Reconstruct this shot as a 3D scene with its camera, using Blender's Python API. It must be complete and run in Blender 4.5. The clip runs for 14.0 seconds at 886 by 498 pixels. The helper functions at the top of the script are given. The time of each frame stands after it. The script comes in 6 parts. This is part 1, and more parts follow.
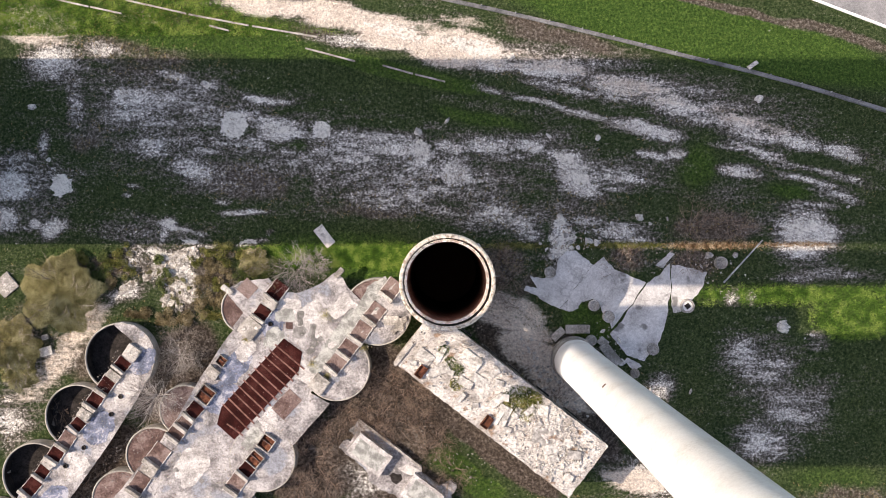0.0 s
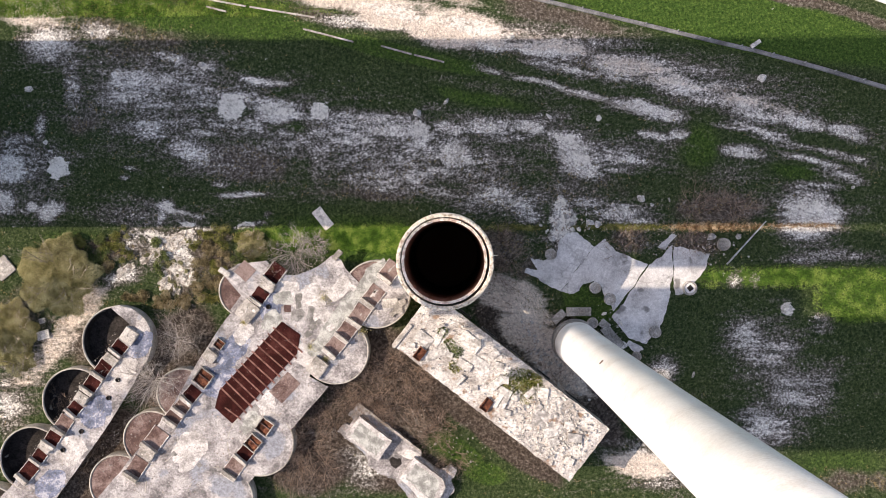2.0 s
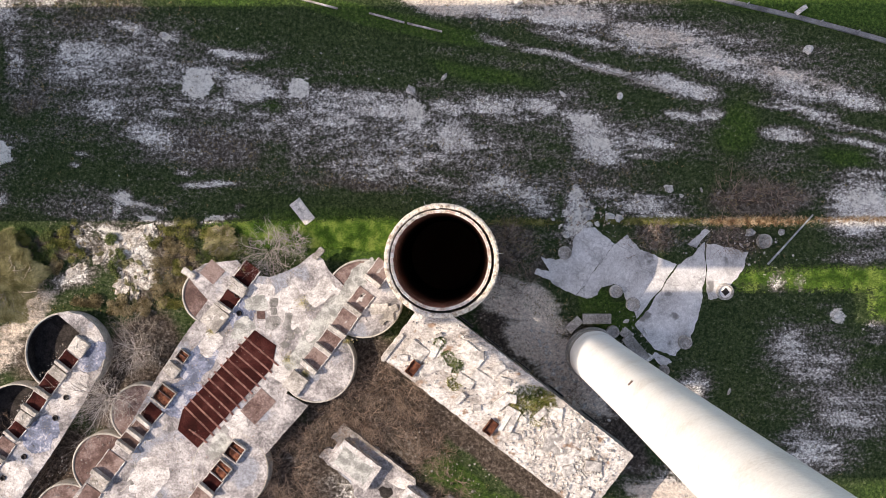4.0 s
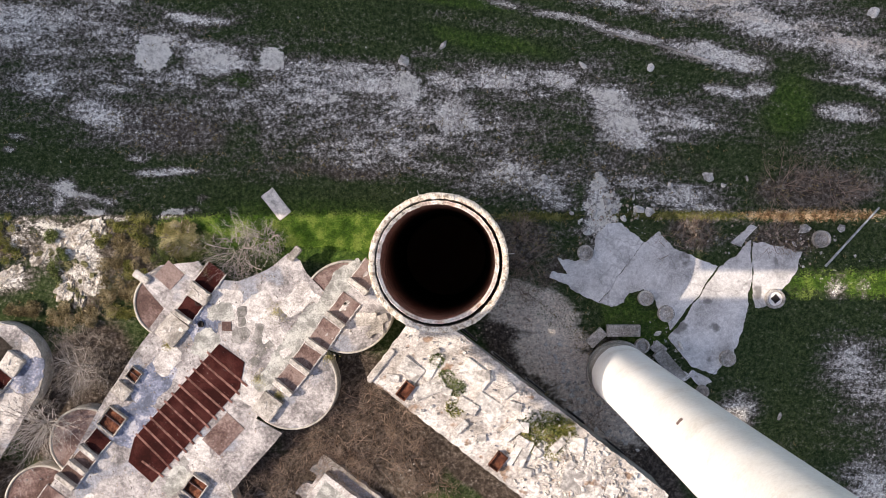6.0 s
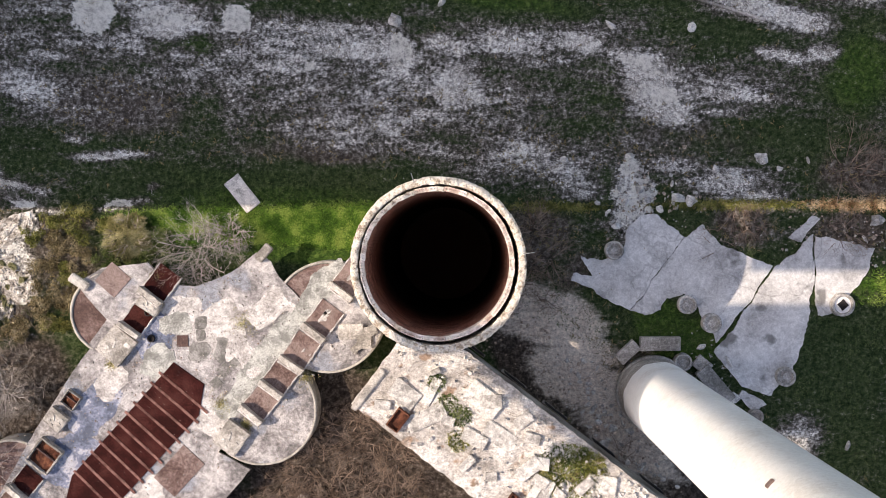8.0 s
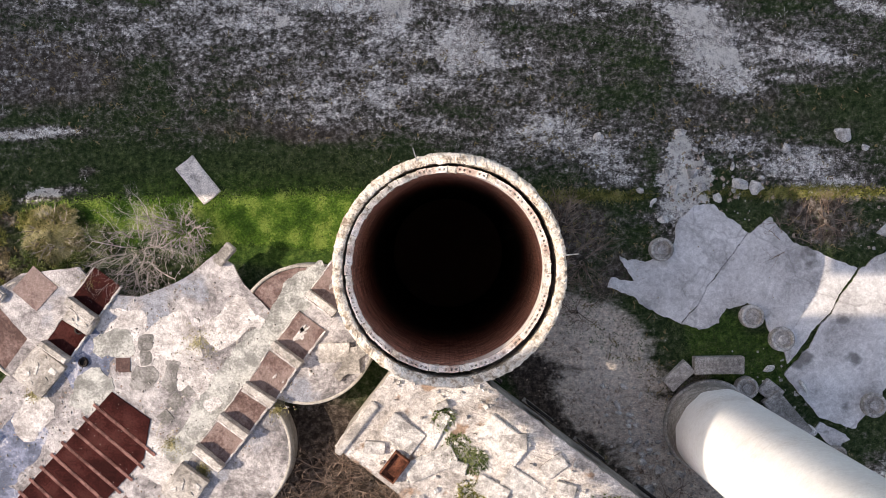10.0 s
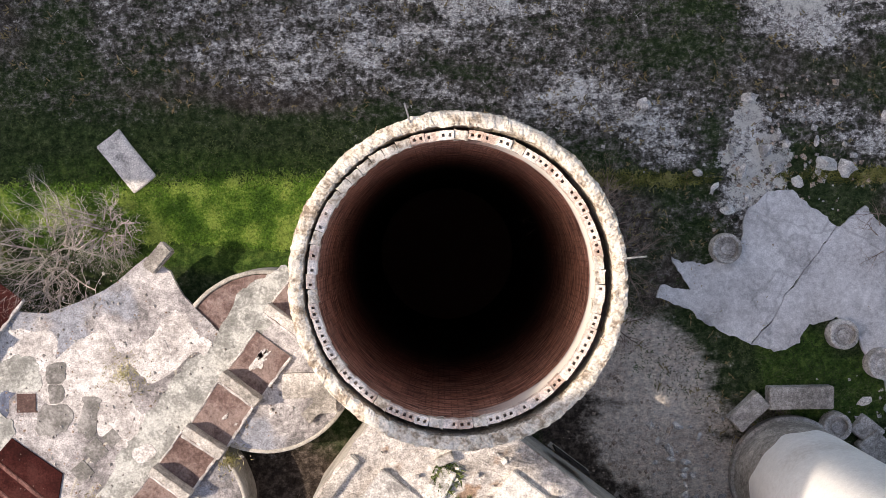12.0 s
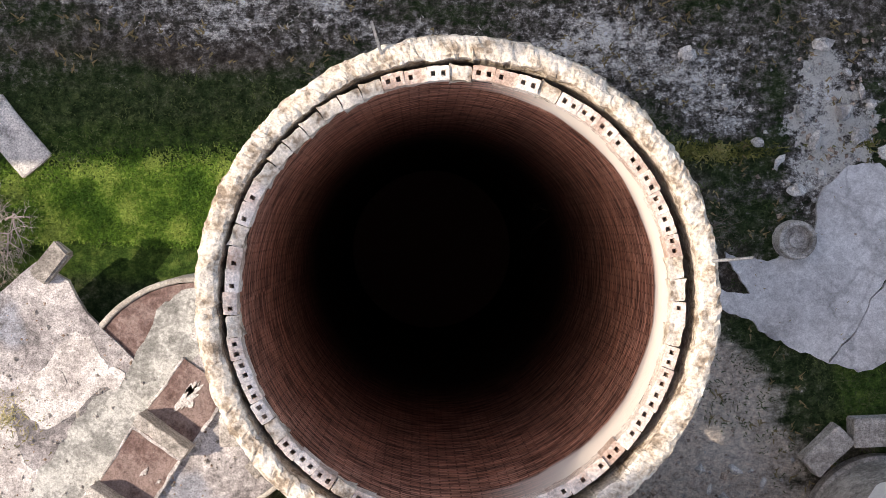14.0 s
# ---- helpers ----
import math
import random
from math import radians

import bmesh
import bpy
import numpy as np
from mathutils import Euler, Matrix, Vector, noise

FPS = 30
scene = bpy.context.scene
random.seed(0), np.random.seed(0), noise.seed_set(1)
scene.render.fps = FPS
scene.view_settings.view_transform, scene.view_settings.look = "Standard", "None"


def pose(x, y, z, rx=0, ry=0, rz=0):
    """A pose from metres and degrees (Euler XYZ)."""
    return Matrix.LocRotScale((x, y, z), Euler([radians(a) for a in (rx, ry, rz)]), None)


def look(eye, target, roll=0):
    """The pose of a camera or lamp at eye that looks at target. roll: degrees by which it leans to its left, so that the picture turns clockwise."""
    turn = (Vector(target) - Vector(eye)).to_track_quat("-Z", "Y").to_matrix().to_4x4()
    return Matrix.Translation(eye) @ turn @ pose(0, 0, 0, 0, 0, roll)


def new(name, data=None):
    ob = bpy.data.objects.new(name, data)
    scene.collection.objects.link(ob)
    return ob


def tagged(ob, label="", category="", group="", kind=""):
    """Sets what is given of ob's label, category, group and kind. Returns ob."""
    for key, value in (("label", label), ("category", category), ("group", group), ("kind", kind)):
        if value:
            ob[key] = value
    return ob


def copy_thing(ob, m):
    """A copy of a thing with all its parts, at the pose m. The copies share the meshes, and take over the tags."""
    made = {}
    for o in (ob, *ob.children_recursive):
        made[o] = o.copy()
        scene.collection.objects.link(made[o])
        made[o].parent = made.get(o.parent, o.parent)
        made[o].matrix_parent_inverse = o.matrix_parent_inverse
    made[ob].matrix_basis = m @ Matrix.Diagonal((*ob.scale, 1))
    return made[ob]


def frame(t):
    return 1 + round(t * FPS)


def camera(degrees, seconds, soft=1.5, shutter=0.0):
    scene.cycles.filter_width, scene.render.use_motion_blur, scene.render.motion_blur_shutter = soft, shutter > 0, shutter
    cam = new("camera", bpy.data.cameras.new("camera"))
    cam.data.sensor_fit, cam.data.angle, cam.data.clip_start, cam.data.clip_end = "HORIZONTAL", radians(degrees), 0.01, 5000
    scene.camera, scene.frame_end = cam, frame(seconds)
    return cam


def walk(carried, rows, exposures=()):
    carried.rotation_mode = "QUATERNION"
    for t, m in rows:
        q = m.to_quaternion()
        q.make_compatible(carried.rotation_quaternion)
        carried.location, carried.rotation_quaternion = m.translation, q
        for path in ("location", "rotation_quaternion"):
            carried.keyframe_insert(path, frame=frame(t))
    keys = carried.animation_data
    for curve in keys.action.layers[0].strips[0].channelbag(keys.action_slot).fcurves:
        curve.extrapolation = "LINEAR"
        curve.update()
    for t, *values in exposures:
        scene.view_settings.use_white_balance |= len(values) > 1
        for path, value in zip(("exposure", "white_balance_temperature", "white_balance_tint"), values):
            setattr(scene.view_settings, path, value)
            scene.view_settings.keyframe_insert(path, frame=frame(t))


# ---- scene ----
cam = camera(43.42, 14.0, soft=0.75)
# seconds, eye x, y, z, turn about the plumb line, and the small lean off it about x and y
ROWS = [
    (0.0, -0.150, 0.840, 98.451, 0.00, -0.45, -0.06),
    (0.5, 0.101, 0.343, 98.490, 0.00, -0.41, 0.09),
    (1.0, 0.372, -0.187, 98.652, -0.04, -0.38, 0.24),
    (1.5, 0.649, -0.617, 98.591, -0.08, -0.38, 0.39),
    (2.0, 0.957, -0.812, 97.499, -0.14, -0.41, 0.56),
    (2.5, 1.191, -1.074, 94.585, -0.12, -0.31, 0.68),
    (3.0, 1.305, -1.220, 91.250, -0.12, -0.27, 0.74),
    (5.5, 1.610, -1.248, 75.075, -0.18, -0.38, 1.04),
    (6.0, 1.649, -1.251, 71.884, -0.14, -0.39, 1.10),
    (6.5, 1.647, -1.253, 68.949, -0.13, -0.42, 1.13),
    (7.0, 1.596, -1.225, 65.876, -0.18, -0.49, 1.13),
    (7.5, 1.479, -1.178, 62.826, -0.33, -0.61, 1.08),
    (8.0, 1.253, -1.166, 59.854, -0.38, -0.68, 0.94),
    (10.5, -0.001, -1.175, 45.376, -0.65, -0.87, -0.00),
    (11.0, -0.142, -1.235, 42.656, -0.73, -0.87, -0.18),
    (11.5, -0.144, -1.242, 39.943, -0.81, -0.91, -0.19),
    (12.0, -0.123, -1.268, 37.297, -0.84, -0.94, -0.20),
    (12.5, -0.113, -1.325, 34.803, -1.06, -0.91, -0.22),
    (13.0, -0.155, -1.341, 32.474, -0.95, -0.93, -0.46),
    (13.5, -0.233, -1.300, 30.501, -1.22, -1.14, -0.92),
    (14.0, -0.274, -1.269, 28.675, -1.60, -1.38, -1.29),
]
walk(cam, [(t, pose(x, y, z, rx, ry, turn)) for t, x, y, z, turn, rx, ry in ROWS], [(0.0, 0.78, 7300, 17)])

# ---- world, sun ----
SUN_UP = 46.0
world = bpy.data.worlds.new("world")
scene.world = world
world.use_nodes = True
wn = world.node_tree
sky = wn.nodes.new("ShaderNodeTexSky")
sky.sky_type, sky.sun_disc = "NISHITA", False
sky.dust_density, sky.ozone_density = 2.0, 0.8
sky.sun_elevation, sky.sun_rotation = radians(SUN_UP), radians(-90)
wn.links.new(sky.outputs[0], wn.nodes["Background"].inputs[0])
wn.nodes["Background"].inputs[1].default_value = 0.128
sun_lamp = bpy.data.lights.new("sun", "SUN")
sun_lamp.energy, sun_lamp.angle, sun_lamp.color = 2.75, radians(0.3), (1.0, 0.93, 0.82)
sun = new("sun", sun_lamp)
sun.matrix_world = look((-80, 0, 80 * math.tan(radians(SUN_UP))), (0, 0, 0))

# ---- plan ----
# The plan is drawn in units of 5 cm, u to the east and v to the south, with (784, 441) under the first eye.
UNIT, EYE_HEIGHT = 0.05, 98.45


def at(u, v, h=0.0):
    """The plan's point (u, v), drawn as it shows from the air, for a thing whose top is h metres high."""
    k = 1.0 / (1.0 - h * 1.8 / EYE_HEIGHT)
    u, v = 787 + (u - 787) / k, 475 + (v - 475) / k
    return (u - 784) * UNIT, -(v - 441) * UNIT


# ---- materials ----
def set_ramp(node, stops):
    """Give a colour ramp its stops, in rising order."""
    e = node.color_ramp.elements
    e[1].position, e[1].color = stops[-1][0], (*stops[-1][1], 1)
    e[0].position, e[0].color = stops[0][0], (*stops[0][1], 1)
    for p, c in stops[1:-1]:
        e.new(p).color = (*c, 1)


def mat(name, stops, scale=1.0, rough=0.85, bump=0.3, fine=12.0, metal=0.0, detail=8.0, island=0.0, speck=None, cracks=0.0, spec=0.3, grain=1.0):
    """A two-scale noise material: stops are (place, colour) of a ramp; speck adds spots of a colour over some of the surface."""
    m = bpy.data.materials.new(name)
    m.use_nodes = True
    t = m.node_tree
    n, l = t.nodes, t.links
    b = n["Principled BSDF"]
    co = n.new("ShaderNodeTexCoord")
    big, small = n.new("ShaderNodeTexNoise"), n.new("ShaderNodeTexNoise")
    big.inputs["Scale"].default_value, big.inputs["Detail"].default_value = scale, detail
    small.inputs["Scale"].default_value, small.inputs["Detail"].default_value = scale * fine, 6.0
    geo = n.new("ShaderNodeNewGeometry")
    for x in (big, small):
        l.new(geo.outputs["Position"], x.inputs["Vector"])
    mix = n.new("ShaderNodeMath")
    mix.operation = "MULTIPLY_ADD"
    l.new(small.outputs[0], mix.inputs[0])
    mix.inputs[1].default_value = 0.45
    l.new(big.outputs[0], mix.inputs[2])
    add = n.new("ShaderNodeMath")
    add.operation = "SUBTRACT"
    l.new(mix.outputs[0], add.inputs[0])
    add.inputs[1].default_value = 0.225
    last = add
    if island:
        info = n.new("ShaderNodeObjectInfo")
        sh = n.new("ShaderNodeMath")
        sh.operation = "MULTIPLY_ADD"
        l.new(info.outputs["Random"], sh.inputs[0])
        sh.inputs[1].default_value = island
        l.new(add.outputs[0], sh.inputs[2])
        sub = n.new("ShaderNodeMath")
        sub.operation = "SUBTRACT"
        l.new(sh.outputs[0], sub.inputs[0])
        sub.inputs[1].default_value = island / 2
        last = sub
    ramp = n.new("ShaderNodeValToRGB")
    set_ramp(ramp, stops)
    l.new(last.outputs[0], ramp.inputs[0])
    colour = ramp.outputs[0]
    if speck:
        sp = n.new("ShaderNodeTexNoise")
        sp.inputs["Scale"].default_value, sp.inputs["Detail"].default_value = speck[1], 5.0
        l.new(geo.outputs["Position"], sp.inputs["Vector"])
        r2 = n.new("ShaderNodeMapRange")
        r2.inputs[1].default_value, r2.inputs[2].default_value = speck[2], speck[2] + 0.06
        l.new(sp.outputs[0], r2.inputs[0])
        mx = n.new("ShaderNodeMix")
        mx.data_type = "RGBA"
        l.new(r2.outputs[0], mx.inputs[0])
        l.new(colour, mx.inputs[6])
        mx.inputs[7].default_value = (*speck[0], 1)
        colour = mx.outputs[2]
    if cracks:
        wob = n.new("ShaderNodeVectorMath")
        wob.operation = "MULTIPLY_ADD"
        l.new(big.outputs["Color"], wob.inputs[0])
        wob.inputs[1].default_value = (2.6, 2.6, 2.6)
        l.new(geo.outputs["Position"], wob.inputs[2])
        vo = n.new("ShaderNodeTexVoronoi")
        vo.feature = "DISTANCE_TO_EDGE"
        vo.inputs["Scale"].default_value = cracks
        l.new(wob.outputs[0], vo.inputs["Vector"])
        cr = n.new("ShaderNodeMapRange")
        cr.inputs[1].default_value, cr.inputs[2].default_value, cr.inputs[3].default_value, cr.inputs[4].default_value = 0.004, 0.016, 0.28, 0.0
        l.new(vo.outputs["Distance"], cr.inputs[0])
        cm = n.new("ShaderNodeMix")
        cm.data_type = "RGBA"
        l.new(cr.outputs[0], cm.inputs[0])
        l.new(colour, cm.inputs[6])
        cm.inputs[7].default_value = (0.1, 0.09, 0.085, 1)
        colour = cm.outputs[2]
    for grain_scale, low, high in ((24.0, 0.72, 1.24), (4.0, 0.82, 1.14)):
        gr = n.new("ShaderNodeTexNoise")
        gr.inputs["Scale"].default_value, gr.inputs["Detail"].default_value, gr.inputs["Roughness"].default_value = grain_scale, 5.0, 0.72
        l.new(geo.outputs["Position"], gr.inputs["Vector"])
        gm = n.new("ShaderNodeMapRange")
        gm.inputs[1].default_value, gm.inputs[2].default_value, gm.inputs[3].default_value, gm.inputs[4].default_value = 0.36, 0.6, 1 - (1 - low) * grain, 1 + (high - 1) * grain
        l.new(gr.outputs[0], gm.inputs[0])
        gx = n.new("ShaderNodeVectorMath")
        gx.operation = "SCALE"
        l.new(colour, gx.inputs[0])
        l.new(gm.outputs[0], gx.inputs["Scale"])
        colour = gx.outputs[0]
    l.new(colour, b.inputs["Base Color"])
    b.inputs["Roughness"].default_value, b.inputs["Metallic"].default_value = rough, metal
    b.inputs["Specular IOR Level"].default_value = spec
    bp = n.new("ShaderNodeBump")
    bp.inputs["Strength"].default_value, bp.inputs["Distance"].default_value = bump, 0.06
    l.new(mix.outputs[0], bp.inputs["Height"])
    l.new(bp.outputs[0], b.inputs["Normal"])
    return m


CONCRETE = mat("weathered_concrete", [(0.34, (0.19, 0.175, 0.155)), (0.46, (0.32, 0.295, 0.265)), (0.56, (0.42, 0.39, 0.355)), (0.66, (0.52, 0.49, 0.45))], 0.6, 0.9, 0.4, 14, grain=1.5)
DECK = mat("roof_deck", [(0.36, (0.147, 0.139, 0.138)), (0.44, (0.220, 0.204, 0.204)), (0.452, (0.264, 0.244, 0.241)), (0.515, (0.292, 0.274, 0.272)), (0.527, (0.337, 0.318, 0.313)), (0.58, (0.350, 0.332, 0.328)), (0.592, (0.432, 0.408, 0.401))], 0.7, 0.92, 0.5, 9, speck=((0.25, 0.26, 0.29), 0.38, 0.56), cracks=0.3, grain=1.6)
# blue-grey bitumen that also paints the boxes' bluish shadows on the decks
BITUMEN_SHADE = mat("blue_grey_bitumen_and_shade", [(0.36, (0.095, 0.109, 0.150)), (0.47, (0.147, 0.166, 0.230)), (0.485, (0.180, 0.199, 0.270)), (0.57, (0.209, 0.228, 0.300)), (0.585, (0.399, 0.399, 0.440))], 1.0, 0.85, 0.4, 7)
SCREED = mat("grey_screed", [(0.36, (0.2, 0.2, 0.185)), (0.5, (0.31, 0.31, 0.29)), (0.53, (0.38, 0.38, 0.355)), (0.62, (0.47, 0.47, 0.44))], 1.4, 0.9, 0.3, 8)
OLD_SCREED = mat("worn_dark_screed", [(0.36, (0.13, 0.125, 0.115)), (0.5, (0.2, 0.19, 0.18)), (0.62, (0.3, 0.29, 0.275))], 1.4, 0.9, 0.3, 8)
PLASTER_SKIN = mat("white_coating", [(0.36, (0.316, 0.292, 0.279)), (0.48, (0.460, 0.434, 0.415)), (0.6, (0.570, 0.545, 0.526))], 1.1, 0.9, 0.4, 8, grain=1.5)
RUBBLE_ROOF = mat("rubble_roof", [(0.3, (0.269, 0.243, 0.218)), (0.5, (0.465, 0.431, 0.400)), (0.66, (0.644, 0.612, 0.572))], 0.7, 0.95, 0.8, 12, speck=((0.27, 0.19, 0.14), 1.1, 0.59), grain=1.7)
STONE = mat("chalk_stone", [(0.3, (0.3, 0.28, 0.26)), (0.6, (0.6, 0.57, 0.53))], 2.0, 0.95, 0.6, 8, island=0.4, grain=1.3)
WALL = mat("stained_wall", [(0.3, (0.25, 0.23, 0.2)), (0.6, (0.45, 0.42, 0.37))], 0.9, 0.9, 0.3, 10)
WHITE = mat("whitewashed_concrete", [(0.25, (0.74, 0.71, 0.67)), (0.45, (0.86, 0.845, 0.82)), (0.7, (0.9, 0.895, 0.88))], 0.35, 0.75, 0.12, 20, grain=0.25)
RUST = mat("rusted_steel", [(0.36, (0.096, 0.060, 0.053)), (0.5, (0.158, 0.106, 0.095)), (0.64, (0.240, 0.180, 0.164))], 1.0, 0.8, 0.3, 9, metal=0.1, island=0.25, speck=((0.3, 0.26, 0.23), 5.0, 0.7), spec=0.12)
HALL_RUST = mat("maroon_rust", [(0.34, (0.02, 0.005, 0.0045)), (0.5, (0.036, 0.0085, 0.0075)), (0.64, (0.06, 0.019, 0.016))], 0.9, 0.75, 0.2, 14, speck=((0.4, 0.36, 0.33), 4.0, 0.72), spec=0.06)
ORANGE = mat("orange_rust", [(0.36, (0.05, 0.02, 0.013)), (0.5, (0.11, 0.042, 0.027)), (0.64, (0.19, 0.08, 0.047))], 2.5, 0.85, 0.4, 6, spec=0.1)
# near-black for black fittings, and for openings whose shade is painted on
DARK = mat("black_and_gloom", [(0.3, (0.02, 0.018, 0.017)), (0.7, (0.055, 0.048, 0.045))], 1.0, 0.95, 0.3, 8, spec=0.05)
SHELL = mat("broken_concrete", [(0.34, (0.292, 0.232, 0.172)), (0.42, (0.490, 0.413, 0.327)), (0.5, (0.636, 0.568, 0.473)), (0.62, (0.740, 0.679, 0.593))], 3.2, 0.95, 1.0, 4, grain=0.8)
BRICK = mat("pale_brick", [(0.3, (0.48, 0.35, 0.28)), (0.45, (0.68, 0.57, 0.49)), (0.7, (0.8, 0.73, 0.66))], 1.6, 0.9, 0.5, 8, island=0.35)
BARK = mat("grey_bark", [(0.36, (0.22, 0.18, 0.15)), (0.6, (0.42, 0.37, 0.32))], 3.0, 0.9, 0.3, 6, spec=0.1)
BROWN_STONE = mat("earthy_stone", [(0.3, (0.19, 0.14, 0.105)), (0.6, (0.55, 0.44, 0.355))], 2.0, 0.95, 0.6, 8, island=0.5, grain=1.3)
TWIG = mat("dry_twigs", [(0.36, (0.156, 0.106, 0.078)), (0.6, (0.350, 0.267, 0.212))], 1.5, 0.95, 0.2, 6, spec=0.1)
YELLOW_LEAF = mat("yellow_green_leaves", [(0.38, (0.076, 0.085, 0.021)), (0.5, (0.169, 0.169, 0.042)), (0.62, (0.288, 0.270, 0.101))], 1.6, 0.8, 0.1, 9, spec=0.15)
RUSSET = mat("russet_leaves", [(0.38, (0.101, 0.078, 0.037)), (0.5, (0.221, 0.175, 0.092)), (0.62, (0.350, 0.294, 0.184))], 1.6, 0.8, 0.1, 9, spec=0.15)
GREEN_LEAF = mat("green_leaves", [(0.38, (0.041, 0.064, 0.018)), (0.5, (0.101, 0.129, 0.037)), (0.62, (0.193, 0.221, 0.092))], 1.6, 0.8, 0.1, 9, spec=0.15)
CRAG = mat("chalk_crag", [(0.34, (0.14, 0.12, 0.1)), (0.43, (0.3, 0.27, 0.235)), (0.52, (0.47, 0.435, 0.39)), (0.62, (0.68, 0.645, 0.59))], 2.6, 0.95, 0.9, 5, speck=((0.11, 0.105, 0.05), 1.3, 0.55))
LEAF = mat("olive_leaves", [(0.38, (0.16, 0.145, 0.06)), (0.5, (0.3, 0.27, 0.125)), (0.62, (0.45, 0.41, 0.23))], 1.2, 0.8, 0.1, 9, spec=0.15)
LUSH_LEAF = mat("lush_grass_blades", [(0.36, (0.035, 0.085, 0.012)), (0.5, (0.1, 0.19, 0.026)), (0.62, (0.25, 0.34, 0.075))], 0.9, 0.8, 0.05, 12, spec=0.1)
ORANGE_STRAW = mat("orange_dry_grass", [(0.36, (0.14, 0.08, 0.04)), (0.5, (0.34, 0.22, 0.12)), (0.62, (0.56, 0.43, 0.28))], 2.0, 0.9, 0.1, 9, spec=0.1)
GRASS = mat("grass_blades", [(0.36, (0.023, 0.039, 0.014)), (0.5, (0.057, 0.086, 0.028)), (0.64, (0.125, 0.156, 0.057))], 0.25, 0.8, 0.05, 30, spec=0.1)
PALE_STRAW = mat("pale_dead_grass", [(0.36, (0.2, 0.18, 0.155)), (0.5, (0.42, 0.395, 0.355)), (0.62, (0.66, 0.63, 0.585))], 1.2, 0.9, 0.1, 14, spec=0.1)
STRAW = mat("dry_grass", [(0.3, (0.16, 0.12, 0.06)), (0.7, (0.36, 0.28, 0.14))], 0.8, 0.9, 0.1, 12, spec=0.1)
ASPHALT = mat("asphalt", [(0.3, (0.2, 0.2, 0.2)), (0.7, (0.32, 0.31, 0.31))], 0.5, 0.9, 0.2, 30)
STEEL = mat("galvanised_steel", [(0.3, (0.3, 0.3, 0.3)), (0.7, (0.5, 0.5, 0.5))], 2.0, 0.5, 0.1, 8, metal=0.6)
PLASTER = mat("factory_plaster", [(0.3, (0.4, 0.38, 0.35)), (0.7, (0.55, 0.53, 0.5))], 0.2, 0.9, 0.2, 20)


def lining_material():
    """Brick lining of the flue, laid out by its UVs in metres, deep gloom and a sunlit band painted in."""
    m = bpy.data.materials.new("flue_brickwork")
    m.use_nodes = True
    n, l = m.node_tree.nodes, m.node_tree.links
    b = n["Principled BSDF"]
    uv = n.new("ShaderNodeUVMap")
    br = n.new("ShaderNodeTexBrick")
    br.inputs["Color1"].default_value = (0.44, 0.2, 0.135, 1)
    br.inputs["Color2"].default_value = (0.58, 0.31, 0.225, 1)
    br.inputs["Mortar"].default_value = (0.24, 0.115, 0.08, 1)
    br.inputs["Scale"].default_value = 1.0
    br.inputs["Mortar Size"].default_value = 0.014
    br.inputs["Brick Width"].default_value, br.inputs["Row Height"].default_value = 0.31, 0.11
    l.new(uv.outputs[0], br.inputs["Vector"])
    no, fleck = n.new("ShaderNodeTexNoise"), n.new("ShaderNodeTexNoise")
    no.inputs["Scale"].default_value, no.inputs["Detail"].default_value = 1.3, 8
    fleck.inputs["Scale"].default_value, fleck.inputs["Detail"].default_value, fleck.inputs["Roughness"].default_value = 1.0, 8, 0.7
    st = n.new("ShaderNodeMapping")
    st.inputs["Scale"].default_value = (1.3, 6.0, 1)
    l.new(uv.outputs[0], no.inputs["Vector"])
    l.new(uv.outputs[0], st.inputs["Vector"])
    l.new(st.outputs[0], fleck.inputs["Vector"])
    fr = n.new("ShaderNodeValToRGB")
    fr.color_ramp.elements[0].position, fr.color_ramp.elements[0].color = 0.4, (0.22, 0.2, 0.2, 1)
    fr.color_ramp.elements[1].position, fr.color_ramp.elements[1].color = 0.6, (1.35, 1.3, 1.25, 1)
    l.new(fleck.outputs[0], fr.inputs[0])
    worn = n.new("ShaderNodeMix")
    worn.data_type, worn.blend_type = "RGBA", "MULTIPLY"
    worn.inputs[0].default_value = 0.9
    l.new(br.outputs[0], worn.inputs[6])
    l.new(fr.outputs[0], worn.inputs[7])
    sep = n.new("ShaderNodeSeparateXYZ")
    l.new(uv.outputs[0], sep.inputs[0])
    # the sunlit band under the rim, painted as a pale colour
    top = n.new("ShaderNodeMapRange")
    top.inputs[1].default_value, top.inputs[2].default_value = 2.95, 3.1
    edge = n.new("ShaderNodeMath")
    edge.operation = "MULTIPLY_ADD"
    l.new(no.outputs[0], edge.inputs[0])
    edge.inputs[1].default_value = 0.5
    l.new(sep.outputs[1], edge.inputs[2])
    l.new(edge.outputs[0], top.inputs[0])
    # painted on the east side alone, where the sun strikes
    side = n.new("ShaderNodeMath")
    side.operation = "ABSOLUTE"
    l.new(sep.outputs[0], side.inputs[0])
    sun_side = n.new("ShaderNodeMapRange")
    sun_side.inputs[1].default_value, sun_side.inputs[2].default_value, sun_side.inputs[3].default_value, sun_side.inputs[4].default_value = 3.2, 4.6, 1.0, 0.0
    l.new(side.outputs[0], sun_side.inputs[0])
    sun_band = n.new("ShaderNodeMath")
    sun_band.operation = "MULTIPLY"
    l.new(top.outputs[0], sun_band.inputs[0])
    l.new(sun_side.outputs[0], sun_band.inputs[1])
    pale = n.new("ShaderNodeMix")
    pale.data_type = "RGBA"
    l.new(sun_band.outputs[0], pale.inputs[0])
    l.new(worn.outputs[2], pale.inputs[6])
